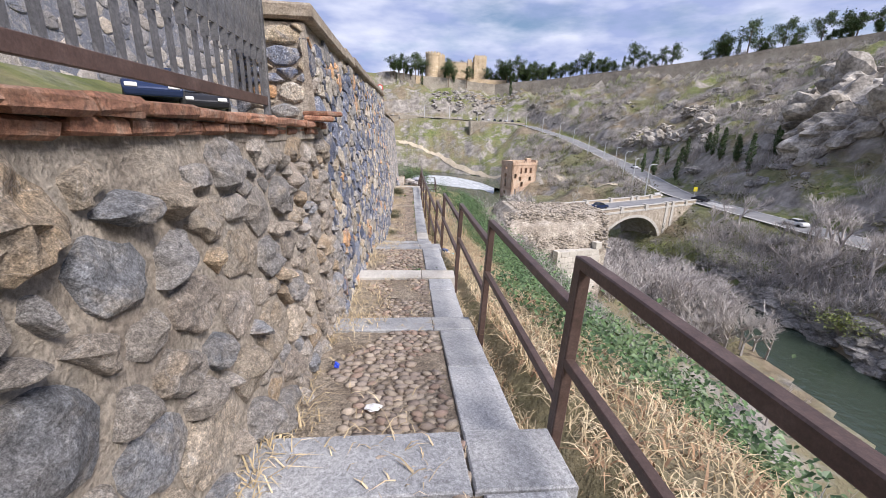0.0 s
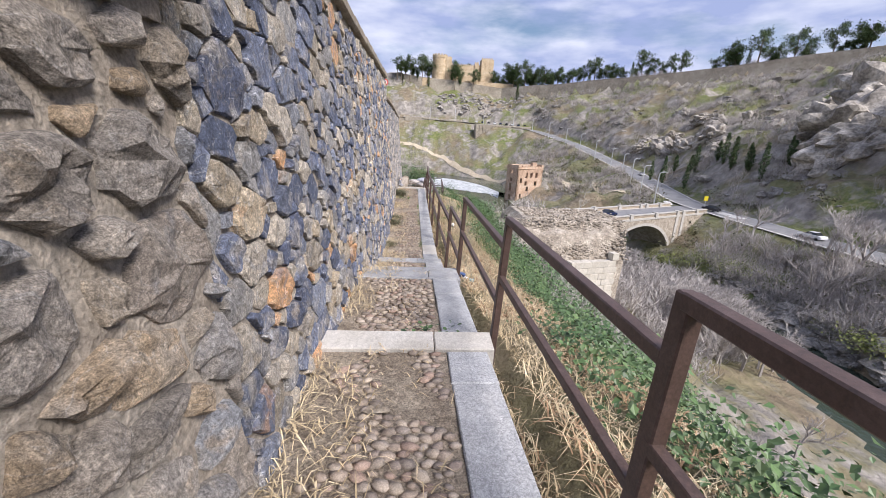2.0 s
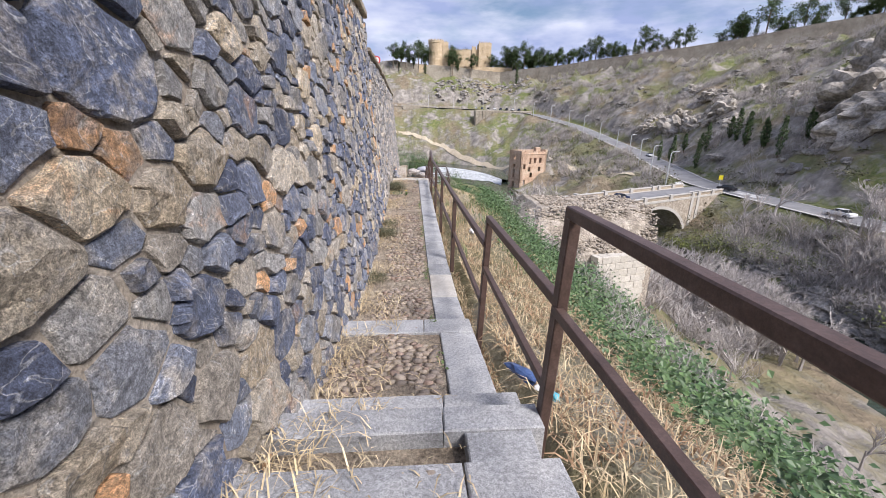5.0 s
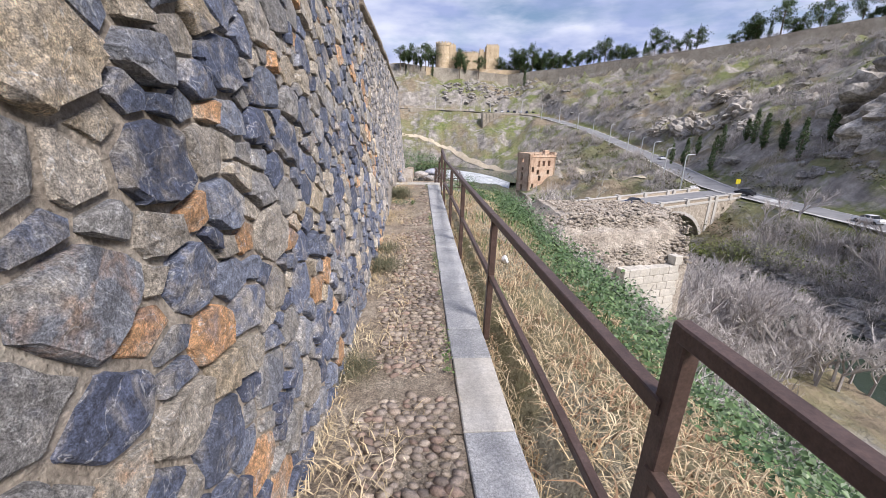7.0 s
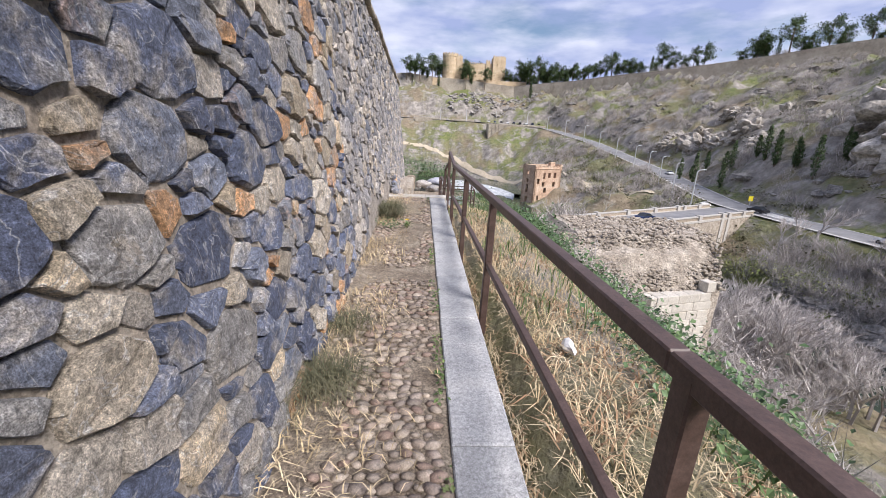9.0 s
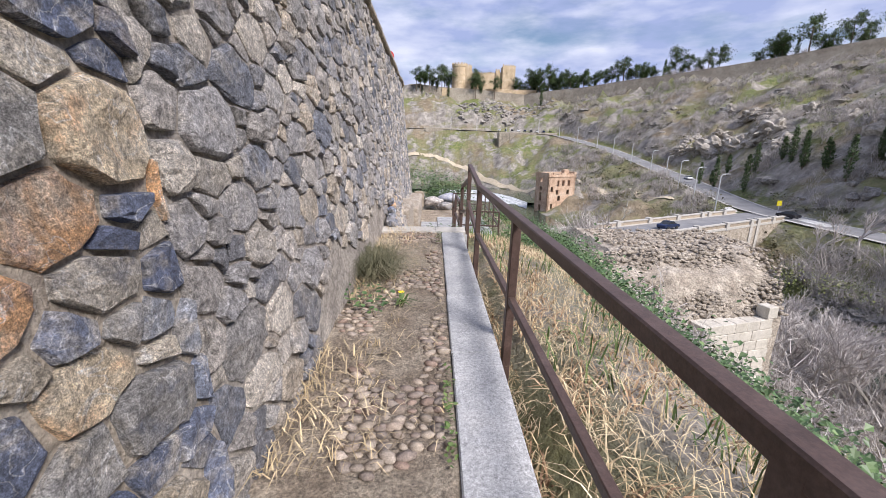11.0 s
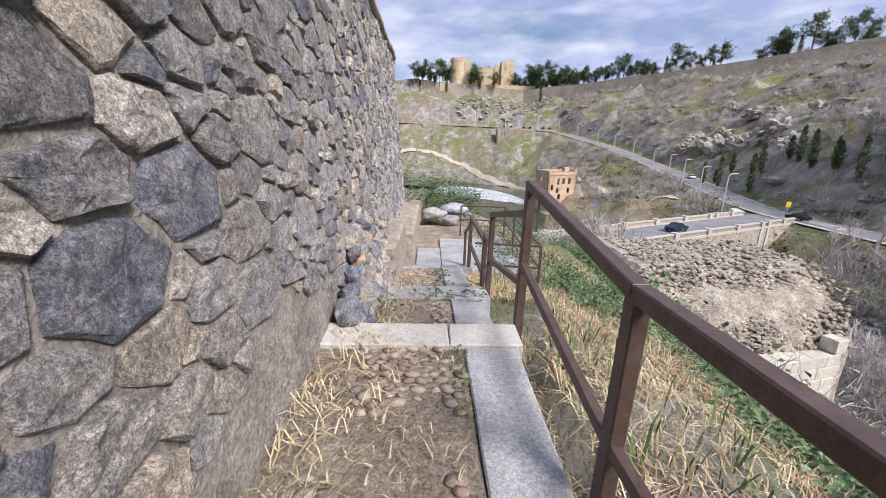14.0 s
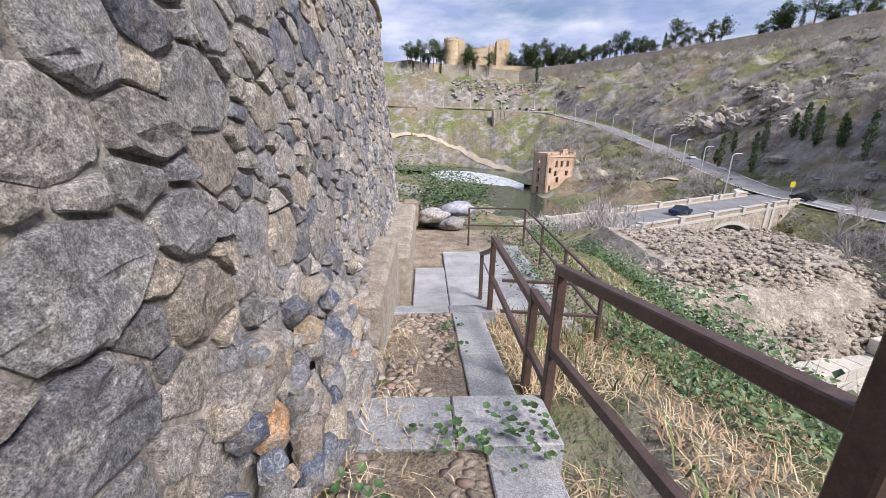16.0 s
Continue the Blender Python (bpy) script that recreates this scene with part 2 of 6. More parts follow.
M_pale_bark = mat("pale_bark", [(0.36, 0.33, 0.28), (0.48, 0.45, 0.39)], 2, 0.3, 0.9, fine=20)
M_rubble = mat("pale_rubble", [(0.26, 0.22, 0.175), (0.36, 0.31, 0.25), (0.46, 0.405, 0.335)], 1.2, 0.9, 0.95, vary=0.2, fine=9, stain=0.35, dist=0.1)
M_ashlar = mat("white_ashlar", [(0.50, 0.46, 0.39), (0.60, 0.56, 0.49)], 1.5, 0.4, 0.9, vary=0.1, fine=20, stain=0.15)
M_castle = mat("castle_masonry", [(0.44, 0.335, 0.21), (0.54, 0.42, 0.275), (0.60, 0.49, 0.34)], 0.25, 0.5, 0.95, fine=3, stain=0.18, dist=0.2)
M_mill = mat("mill_brickwork", [(0.40, 0.27, 0.19), (0.52, 0.37, 0.265), (0.58, 0.46, 0.35)], 0.35, 0.6, 0.95, fine=5, stain=0.25, dist=0.1)
M_townwall = mat("hill_wall_masonry", [(0.27, 0.235, 0.185), (0.35, 0.31, 0.25), (0.41, 0.37, 0.30)], 0.15, 0.5, 0.95, fine=2.5, stain=0.2, dist=0.2)
M_rock = mat("grey_outcrop", [(0.19, 0.175, 0.16), (0.29, 0.27, 0.245), (0.40, 0.37, 0.33)], 0.35, 1.0, 0.95, vary=0.22, fine=3.0, stain=0.4, dist=0.4)
M_cliff = mat("pale_cliff_rock", [(0.20, 0.18, 0.155), (0.33, 0.30, 0.26), (0.46, 0.425, 0.375)], 2.2, 1.0, 0.95, fine=16, stain=0.4, dist=0.08)
M_asphalt = mat("worn_asphalt", [(0.16, 0.16, 0.165), (0.20, 0.20, 0.205), (0.24, 0.24, 0.24)], 0.3, 0.1, 0.85, fine=6, stain=0.1)
M_white = mat("white_paint", [(0.70, 0.70, 0.68), (0.80, 0.80, 0.78)], 1.0, 0, 0.7, fine=8, stain=0.12)
M_track = mat("sandy_track", [(0.46, 0.39, 0.28), (0.56, 0.48, 0.36)], 0.4, 0.2, 0.95, fine=4, stain=0.15)
M_lamp = mat("galvanised_steel", [(0.50, 0.51, 0.52), (0.60, 0.61, 0.62)], 3, 0, 0.5, metal=0.3, stain=0.1)
# near-black: the shade inside the mill, put into the colour
M_inner_shade = mat("interior_shade", [(0.03, 0.025, 0.022), (0.05, 0.042, 0.035)], 1, 0.2, 0.9, fine=6)
M_car_blue = mat("dark_blue_car_paint", [(0.02, 0.035, 0.09), (0.025, 0.04, 0.10)], 2, 0, 0.25, metal=0.3, stain=0.05)
M_car_white = mat("white_car_paint", [(0.72, 0.73, 0.74), (0.78, 0.78, 0.78)], 2, 0, 0.25, stain=0.04)
M_car_black = mat("black_car_paint", [(0.015, 0.015, 0.018), (0.02, 0.02, 0.024)], 2, 0, 0.25, stain=0.05)
M_glass = mat("dark_car_glass", [(0.02, 0.024, 0.03), (0.03, 0.034, 0.04)], 2, 0, 0.08, stain=0.02)
M_tyre = mat("black_rubber", [(0.02, 0.02, 0.02), (0.03, 0.03, 0.03)], 6, 0.2, 0.85)
M_yellow = mat("yellow_sign_paint", [(0.75, 0.62, 0.02), (0.80, 0.68, 0.03)], 2, 0, 0.5, stain=0.05)
M_red = mat("red_sign_paint", [(0.60, 0.04, 0.03), (0.66, 0.05, 0.04)], 2, 0, 0.5, stain=0.05)
M_bluebag = mat("blue_printed_plastic", [(0.03, 0.06, 0.16), (0.07, 0.12, 0.27)], 9, 0.3, 0.4, stain=0.15)
M_litter = mat("white_paper", [(0.66, 0.66, 0.66), (0.78, 0.78, 0.78)], 9, 0.3, 0.7, stain=0.1)
M_bluecap = mat("bright_blue_plastic", [(0.02, 0.06, 0.60), (0.03, 0.08, 0.66)], 9, 0, 0.4, stain=0.05)
M_cyan = mat("cyan_plastic", [(0.06, 0.40, 0.55), (0.10, 0.48, 0.62)], 9, 0.2, 0.4, stain=0.08)
M_foam = mat("white_water", [(0.30, 0.33, 0.33), (0.50, 0.52, 0.53), (0.68, 0.70, 0.71)], 0.5, 1.0, 0.6, fine=2.2, stain=0.25, dist=0.3)
M_graffiti = mat("blue_spray_paint", [(0.22, 0.24, 0.33), (0.36, 0.37, 0.42), (0.48, 0.48, 0.50)], 9, 0.2, 0.7, stain=0.2)
M_flower = mat("yellow_petal", [(0.75, 0.55, 0.02), (0.82, 0.64, 0.04)], 9, 0, 0.6, stain=0.1)


def water_material():
    m = bpy.data.materials.new("green_river_water")
    m.use_nodes = True
    n, l = m.node_tree.nodes, m.node_tree.links
    b = n["Principled BSDF"]
    b.inputs["Base Color"].default_value = (0.035, 0.05, 0.035, 1)
    b.inputs["Roughness"].default_value = 0.14
    tc, t, bp = n.new("ShaderNodeTexCoord"), n.new("ShaderNodeTexNoise"), n.new("ShaderNodeBump")
    t.inputs["Scale"].default_value, t.inputs["Detail"].default_value = 0.9, 6
    l.new(tc.outputs["Object"], t.inputs["Vector"])
    bp.inputs["Strength"].default_value, bp.inputs["Distance"].default_value = 0.35, 0.25
    l.new(t.outputs["Fac"], bp.inputs["Height"])
    l.new(bp.outputs["Normal"], b.inputs["Normal"])
    return m


def ground_material():
    m = bpy.data.materials.new("hillside_soil_grass_rock")
    m.use_nodes = True
    n, l = m.node_tree.nodes, m.node_tree.links
    b = n["Principled BSDF"]
    b.inputs["Roughness"].default_value = 0.95
    tc = n.new("ShaderNodeTexCoord")

    def noise_at(scale, detail=6):
        t = n.new("ShaderNodeTexNoise")
        t.inputs["Scale"].default_value, t.inputs["Detail"].default_value, t.inputs["Roughness"].default_value = scale, detail, 0.62
        l.new(tc.outputs["Object"], t.inputs["Vector"])
        return t.outputs["Fac"]

    def ramp(fac, stops):
        r = n.new("ShaderNodeValToRGB")
        e = r.color_ramp.elements
        while len(e) < len(stops):
            e.new(0.5)
        for i, (p, c) in enumerate(stops):
            e[i].position, e[i].color = p, (*c, 1)
        l.new(fac, r.inputs["Fac"])
        return r.outputs["Color"]

    def blend(fac, a, c):
        x = n.new("ShaderNodeMixRGB")
        l.new(fac, x.inputs["Fac"])
        l.new(a, x.inputs["Color1"])
        l.new(c, x.inputs["Color2"])
        return x.outputs["Color"]
    soil = ramp(noise_at(0.45), [(0.3, (0.15, 0.12, 0.08)), (0.5, (0.225, 0.18, 0.12)), (0.7, (0.31, 0.25, 0.17))])
    grass = ramp(noise_at(0.8), [(0.3, (0.075, 0.095, 0.03)), (0.5, (0.14, 0.165, 0.05)), (0.7, (0.24, 0.225, 0.10))])
    rock = ramp(noise_at(0.35), [(0.3, (0.15, 0.135, 0.12)), (0.5, (0.27, 0.245, 0.215)), (0.68, (0.42, 0.385, 0.34))])
    g_mask = ramp(noise_at(0.045, 8), [(0.40, (0, 0, 0)), (0.54, (1, 1, 1))])
    r_mask = ramp(noise_at(0.09, 10), [(0.50, (0, 0, 0)), (0.58, (1, 1, 1))])
    geo, sep = n.new("ShaderNodeNewGeometry"), n.new("ShaderNodeSeparateXYZ")
    l.new(geo.outputs["Normal"], sep.inputs["Vector"])
    steep = n.new("ShaderNodeMath")
    steep.operation = "MULTIPLY_ADD"
    steep.inputs[1].default_value = 0.5
    l.new(noise_at(0.22, 8), steep.inputs[0])
    l.new(sep.outputs["Z"], steep.inputs[2])
    mix = n.new("ShaderNodeMixRGB")
    mix.blend_type, mix.inputs["Fac"].default_value = "LIGHTEN", 1.0
    flat = n.new("ShaderNodeMapRange")
    flat.inputs["From Min"].default_value, flat.inputs["From Max"].default_value = 1.02, 0.88
    l.new(steep.outputs[0], flat.inputs["Value"])
    l.new(r_mask, mix.inputs["Color1"])
    l.new(flat.outputs["Result"], mix.inputs["Color2"])
    col = blend(mix.outputs["Color"], blend(g_mask, soil, grass), rock)
    l.new(col, b.inputs["Base Color"])
    bp = n.new("ShaderNodeBump")
    bp.inputs["Strength"].default_value, bp.inputs["Distance"].default_value = 1.0, 0.8
    l.new(noise_at(0.9, 10), bp.inputs["Height"])
    l.new(bp.outputs["Normal"], b.inputs["Normal"])
    return m


M_water, M_ground = water_material(), ground_material()


# ---- building helpers ----
def mesh_of(name, verts, faces, material, smooth=False):
    me = bpy.data.meshes.new(name)
    me.from_pydata([tuple(map(float, v)) for v in verts], [], [tuple(map(int, f)) for f in faces])
    me.materials.append(material)
    if smooth:
        me.polygons.foreach_set("use_smooth", [True] * len(me.polygons))
    me.update()
    return me


def put(name, me, parent=None, label="", category="", group="", kind="", m=None):
    ob = new(name, me)
    if parent:
        ob.parent = parent
    if m is not None:
        ob.matrix_basis = m
    return tagged(ob, label, category, group, kind)


def base(name, at=(0, 0, 0), **tags):
    ob = new(name)
    ob.location = at
    ob.empty_display_size = 0.1
    return tagged(ob, **tags)


def box_data(x0, x1, y0, y1, z0, z1, bevel=0.0):
    """A box with its twelve edges cut by bevel."""
    if not bevel:
        v = [(x, y, z) for z in (z0, z1) for y in (y0, y1) for x in (x0, x1)]
        return v, [(0, 2, 3, 1), (4, 5, 7, 6), (0, 1, 5, 4), (2, 6, 7, 3), (0, 4, 6, 2), (1, 3, 7, 5)]
    b = min(bevel, (x1 - x0) / 3, (y1 - y0) / 3, (z1 - z0) / 3)
    rings = [((x0 + b, x1 - b, y0 + b, y1 - b), z0), ((x0, x1, y0, y1), z0 + b), ((x0, x1, y0, y1), z1 - b), ((x0 + b, x1 - b, y0 + b, y1 - b), z1)]
    v, f = [], []
    for (a, c, d, e), z in rings:
        v += [(a, d, z), (c, d, z), (c, e, z), (a, e, z)]
    for k in range(3):
        for i in range(4):
            j = (i + 1) % 4
            f.append((4 * k + i, 4 * k + j, 4 * k + 4 + j, 4 * k + 4 + i))
    return v, f + [(3, 2, 1, 0), (12, 13, 14, 15)]


def box(name, dims, material, parent=None, bevel=0.0, **tags):
    v, f = box_data(*dims, bevel)
    return put(name, mesh_of(name, v, f, material), parent, **tags)


def bar_data(a, c, w, h, up=(0, 0, 1)):
    """A square bar from a to c, w wide and h high."""
    a, c = Vector(a), Vector(c)
    d = (c - a).normalized()
    s = d.cross(Vector(up)).normalized()
    u = s.cross(d)
    v = [p + s * i * w / 2 + u * j * h / 2 for p in (a, c) for i, j in ((-1, -1), (1, -1), (1, 1), (-1, 1))]
    return v, [(0, 1, 2, 3), (7, 6, 5, 4), (0, 4, 5, 1), (1, 5, 6, 2), (2, 6, 7, 3), (3, 7, 4, 0)]


def join(parts):
    v, f = [], []
    for a, b in parts:
        o = len(v)
        v += [tuple(p) for p in a]
        f += [tuple(i + o for i in q) for q in b]
    return v, f


def tube_data(points, radii, sides=6):
    v, f = [], []
    for k, (p, r) in enumerate(zip(points, radii)):
        p = Vector(p)
        d = (Vector(points[min(k + 1, len(points) - 1)]) - Vector(points[max(k - 1, 0)])).normalized()
        s = d.cross(Vector((0.3, 0.9, 0.2))).normalized()
        u = d.cross(s)
        v += [p + (s * math.cos(6.2832 * i / sides) + u * math.sin(6.2832 * i / sides)) * r for i in range(sides)]
    for k in range(len(points) - 1):
        for i in range(sides):
            j = (i + 1) % sides
            f.append((k * sides + i, k * sides + j, (k + 1) * sides + j, (k + 1) * sides + i))
    return v, f + [tuple(range(sides))[::-1], tuple(range(len(v) - sides, len(v)))]


def rock_data(rng, sx, sy, sz, sub=2, rough=0.25):
    bm = bmesh.new()
    bmesh.ops.create_icosphere(bm, subdivisions=sub, radius=1)
    off = Vector((rng.uniform(0, 50), rng.uniform(0, 50), rng.uniform(0, 50)))
    for v in bm.verts:
        k = 1 + rough * 2 * noise.noise(v.co * 1.3 + off) + rough * noise.noise(v.co * 3 + off)
        v.co = Vector((v.co.x * sx, v.co.y * sy, v.co.z * sz)) * k
    bm.verts.index_update()
    d = [v.co.copy() for v in bm.verts], [[v.index for v in f.verts] for f in bm.faces]
    bm.free()
    return d


def crag_data(rng, sx, sy, sz, sub=4):
    """A fractured bare rock mass: blocks parted by clefts."""
    bm = bmesh.new()
    bmesh.ops.create_icosphere(bm, subdivisions=sub, radius=1)
    off = Vector((rng.uniform(0, 50), rng.uniform(0, 50), rng.uniform(0, 50)))
    for v in bm.verts:
        q = v.co + off
        d1, d2 = noise.voronoi(q * 1.7)[0][:2], noise.voronoi(q * 4.5)[0][:2]
        k = 0.62 + 0.55 * min(0.6, d1[1] - d1[0]) + 0.22 * min(0.5, d2[1] - d2[0]) + 0.42 * noise.noise(q * 0.9) + 0.10 * noise.noise(q * 6)
        v.co = Vector((v.co.x * sx, v.co.y * sy, v.co.z * sz)) * k
    bm.verts.index_update()
    d = [v.co.copy() for v in bm.verts], [[v.index for v in f.verts] for f in bm.faces]
    bm.free()
    return d


def leaves_data(rng, centres, size, droop=0.5, aspect=0.7):
    """One small folded leaf at each centre, turned at random."""
    n = len(centres)
    c = np.asarray(centres, float)
    a = rng.uniform(0, 2 * np.pi, n)
    t = rng.uniform(-droop, droop, n)
    s = size * rng.uniform(0.6, 1.3, n)
    d = np.stack([np.cos(a) * np.cos(t), np.sin(a) * np.cos(t), np.sin(t)], 1) * s[:, None]
    w = np.stack([-np.sin(a), np.cos(a), rng.uniform(-0.6, 0.6, n)], 1) * (s * aspect * 0.5)[:, None]
    up = np.array([0, 0, 0.12]) * s[:, None]
    v = np.stack([c, c + d * 0.45 + w + up, c + d, c + d * 0.45 - w + up], 1).reshape(-1, 3)
    i = np.arange(n)[:, None] * 4
    return v, np.concatenate([i + [0, 1, 2], i + [0, 2, 3]])


def blades_data(rng, roots, height, lean=0.6, width=0.008):
    """One bent blade of grass at each root."""
    r = np.asarray(roots, float)
    n = len(r)
    a, h = rng.uniform(0, 2 * np.pi, n), height * rng.uniform(0.5, 1.4, n)
    le = lean * rng.uniform(0.2, 1.3, n)
    d = np.stack([np.cos(a), np.sin(a), np.zeros(n)], 1)
    s = np.stack([-np.sin(a), np.cos(a), np.zeros(n)], 1) * width * rng.uniform(0.6, 1.5, n)[:, None]
    z = np.array([0, 0, 1.0])
    mid = r + d * (le * h * 0.35)[:, None] + z * (h * 0.6)[:, None]
    tip = r + d * (le * h)[:, None] + z * (h * (1 - 0.45 * np.minimum(le, 1.4)))[:, None]
    v = np.stack([r - s, r + s, mid + s * 0.8, mid - s * 0.8, tip], 1).reshape(-1, 3)
    i = np.arange(n)[:, None] * 5
    return v, np.concatenate([i + [0, 1, 2], i + [0, 2, 3], i + [3, 2, 4]])


# ---- the plan ----
# The path's levels: where each tread begins, and its height there and at its end.
TREADS = [(-8.0, 2.05, 1.465), (1.10, 1.30, 1.06), (3.13, 0.93, 0.86), (4.96, 0.80, 0.68), (7.15, 0.60, 0.57), (7.62, 0.44, 0.43), (7.90, 0.28, 0.14),
          (9.43, 0.03, -0.054), (10.39, -0.054, -0.105), (11.78, -0.105, -0.01), (14.20, -0.01, 0.065), (16.40, 0.065, 0.18), (20.06, 0.06, 0.06), (20.32, -0.05, -0.155), (21.75, -0.31, -0.60), (23.97, -0.75, -0.75), (27.6, -0.75, -0.75)]
TR_Y = np.array([t[0] for t in TREADS])


def path_z(y):
    """The height of the path at y."""
    y = np.asarray(y, float)
    i = np.clip(np.searchsorted(TR_Y, y, side="right") - 1, 0, len(TREADS) - 2)
    a, b = np.array([t[1] for t in TREADS])[i], np.array([t[2] for t in TREADS])[i]
    k = np.clip((y - TR_Y[i]) / (TR_Y[i + 1] - TR_Y[i]), 0, 1)
    return a + (b - a) * k


def smooth_path_z(y):
    return np.interp(y, [-40, -8, 1.1, 5, 9.5, 11.8, 14.2, 20, 24, 28, 32], [4.0, 2.05, 1.38, 0.80, 0.05, -0.10, -0.01, 0.12, -0.6, -0.75, -1.4])


RIVER_Y = [-120, 0, 28, 42, 80, 121, 165, 220, 244, 258, 275]
RIVER_X = [20, 40, 46.5, 49, 49, 36, 27, 28, 8, -45, -190]
RIVER_W = [7, 6, 5, 5, 8, 9, 13, 21, 23, 22, 18]
WATER = -22.0
RIVER = np.array([[x, y, WATER - 0.6] for x, y in zip(RIVER_X, RIVER_Y)], float)
ROAD = np.array([[70, -60, -13], [73, 30, -12.4], [76, 82, -12], [79, 108, -12], [96, 170, -7.5], [93, 230, 3], [82, 280, 11], [50, 300, 13.5], [0, 312, 15], [-80, 320, 17]], float)
RIM = np.array([[190, -120, 64], [215, 60, 62], [240, 200, 59], [173, 260, 50], [105, 320, 45], [72, 345, 43], [-15, 352, 50], [-120, 340, 56]], float)
UPPER = np.array([[0.25, -60, 3.5], [0.25, -8, 2.0], [0.25, 1.2, 1.3], [0.25, 9.6, -0.05], [0.25, 11.8, -0.2], [0.25, 14.2, -0.1], [0.25, 20, -0.02], [1.6, 24, -0.85], [1.8, 28, -0.95], [3.4, 31, -2.3], [8.5, 37, -4.6], [12, 45, -6.4], [17, 62, -11.5], [12, 90, -15], [8, 137, -19], [-20, 220, -18], [-60, 420, -12]], float)


def line_near(p, line):
    """For each point of p its distance from the line, the line's height there, and its side (1: to the right of the way along it)."""
    best, zz, side = np.full(len(p), 1e9), np.zeros(len(p)), np.zeros(len(p))
    for a, b in zip(line[:-1], line[1:]):
        d = b[:2] - a[:2]
        k = np.clip(((p - a[:2]) @ d) / (d @ d), 0, 1)
        q = p - (a[:2] + k[:, None] * d)
        dist = np.hypot(q[:, 0], q[:, 1])
        near = dist < best
        r = p - a[:2]
        cr = d[0] * r[:, 1] - d[1] * r[:, 0]
        best, zz, side = np.where(near, dist, best), np.where(near, a[2] + (b[2] - a[2]) * k, zz), np.where(near, np.where(cr < 0, 1, -1), side)
    return best, zz, side


def rough_noise(p, scale, octaves=4):
    out = np.zeros(len(p))
    for i, (x, y) in enumerate(p):
        out[i] = noise.fractal(Vector((x * scale, y * scale, 3.7)), 1.0, 2.1, octaves)
    return out


def ground_z(p, detail=True):
    """The height of the land at the points p (n, 2)."""
    p = np.asarray(p, float).reshape(-1, 2)
    dr, _, side = line_near(p, RIVER)
    width = np.interp(p[:, 1], RIVER_Y, RIVER_W)
    dr = np.maximum(dr - width, -width)
    d_road, z_road, s_road = line_near(p, ROAD)
    d_rim, z_rim, s_rim = line_near(p, RIM)
    d_up, z_up, s_up = line_near(p, UPPER)
    pos = np.maximum(dr, 0)
    # the walker's bank
    s = pos / (pos + d_up + 1e-6)
    near = WATER + (z_up - WATER) * (1 - np.interp(1 - s, [0, 0.03, 0.06, 0.12, 0.6, 0.85, 1], [0, 0.012, 0.042, 0.15, 0.84, 0.97, 1]))
    near = np.where(s_up < 0, z_up + np.where(p[:, 1] < 22, -0.35, 0), near)
    behind = (p[:, 0] < -1.95) & (p[:, 1] < 27)
    near = np.where(behind, 2.35 + 0.09 * np.maximum(-2.5 - p[:, 0], 0) + np.maximum(-9 - p[:, 0], 0) * 0.35, near)
    # the far bank, up to the road and on to the rim
    s2 = pos / (pos + d_road + 1e-6)
    low = WATER + (z_road - WATER) * np.interp(s2, [0, 0.15, 0.5, 0.85, 1], [0, 0.28, 0.62, 0.93, 1])
    s3 = d_road / (d_road + d_rim + 1e-6)
    high = z_road + (z_rim - 7 - z_road) * np.interp(s3, [0, 0.06, 0.2, 0.6, 1], [0, 0.05, 0.27, 0.70, 1])
    far = np.where(s_road > 0, high, low)
    high = high - np.clip(1 - d_rim / 30, 0, 1) * 2.0
    far = np.where((s_rim > 0) & (d_rim > 0.5), z_rim - 1.0 + 0.02 * d_rim, far)
    z = np.where(side > 0, far, near)
    z = np.where(dr < 0, WATER - 0.5 + dr * 0.06, z)
    if detail:
        amp = np.clip(np.minimum(dr, 30) / 12, 0, 1) * np.clip(np.hypot(p[:, 0], np.maximum(p[:, 1] - 24, 0) + np.maximum(-p[:, 1], 0)) / 40, 0.02, 1)
        amp = np.where(behind, 0.02, amp)
        z = z + rough_noise(p, 0.06) * 4.2 * amp + rough_noise(p, 0.3, 3) * 0.9 * amp
        crag = np.clip((d_road - 8) / 20, 0, 1) * np.clip(d_rim / 25, 0, 1) * ((side > 0) & (s_road > 0) & (s_rim <= 0))
        z = z + crag * (6.0 * (0.5 - np.abs(rough_noise(p, 0.028, 3))) + 3.2 * (0.4 - np.abs(rough_noise(p + 300, 0.085, 3))))
    w = np.clip((d_road - 5.0) / 5.0, 0, 1)
    z = np.where(side > 0, (z_road - 0.25) * (1 - w) + z * w, z)
    return z


def zg(x, y):
    return float(ground_z([[x, y]])[0])


# ---- ground, river ----
def spaced(*runs):
    out = []
    for a, b, step in runs:
        out += list(np.arange(a, b, step))
    return np.array(out + [runs[-1][1]])


gx = spaced((-900, -100, 160), (-100, -12, 8), (-12, -1.95, 1.2), (-1.95, 0.2, 0.5), (0.2, 5, 0.3), (5, 60, 1.1), (60, 130, 2.2), (130, 260, 4.5), (260, 400, 25), (400, 1800, 280))
gy = spaced((-900, -60, 140), (-60, -6, 4), (-6, 34, 0.6), (34, 110, 1.5), (110, 240, 2.6), (240, 360, 4), (360, 480, 20), (480, 2400, 320))
GX, GY = np.meshgrid(gx, gy)
pts = np.stack([GX.ravel(), GY.ravel()], 1)
gz = ground_z(pts)
nx = len(gx)
idx = (np.arange(len(gy) - 1)[:, None] * nx + np.arange(nx - 1)[None, :]).ravel()
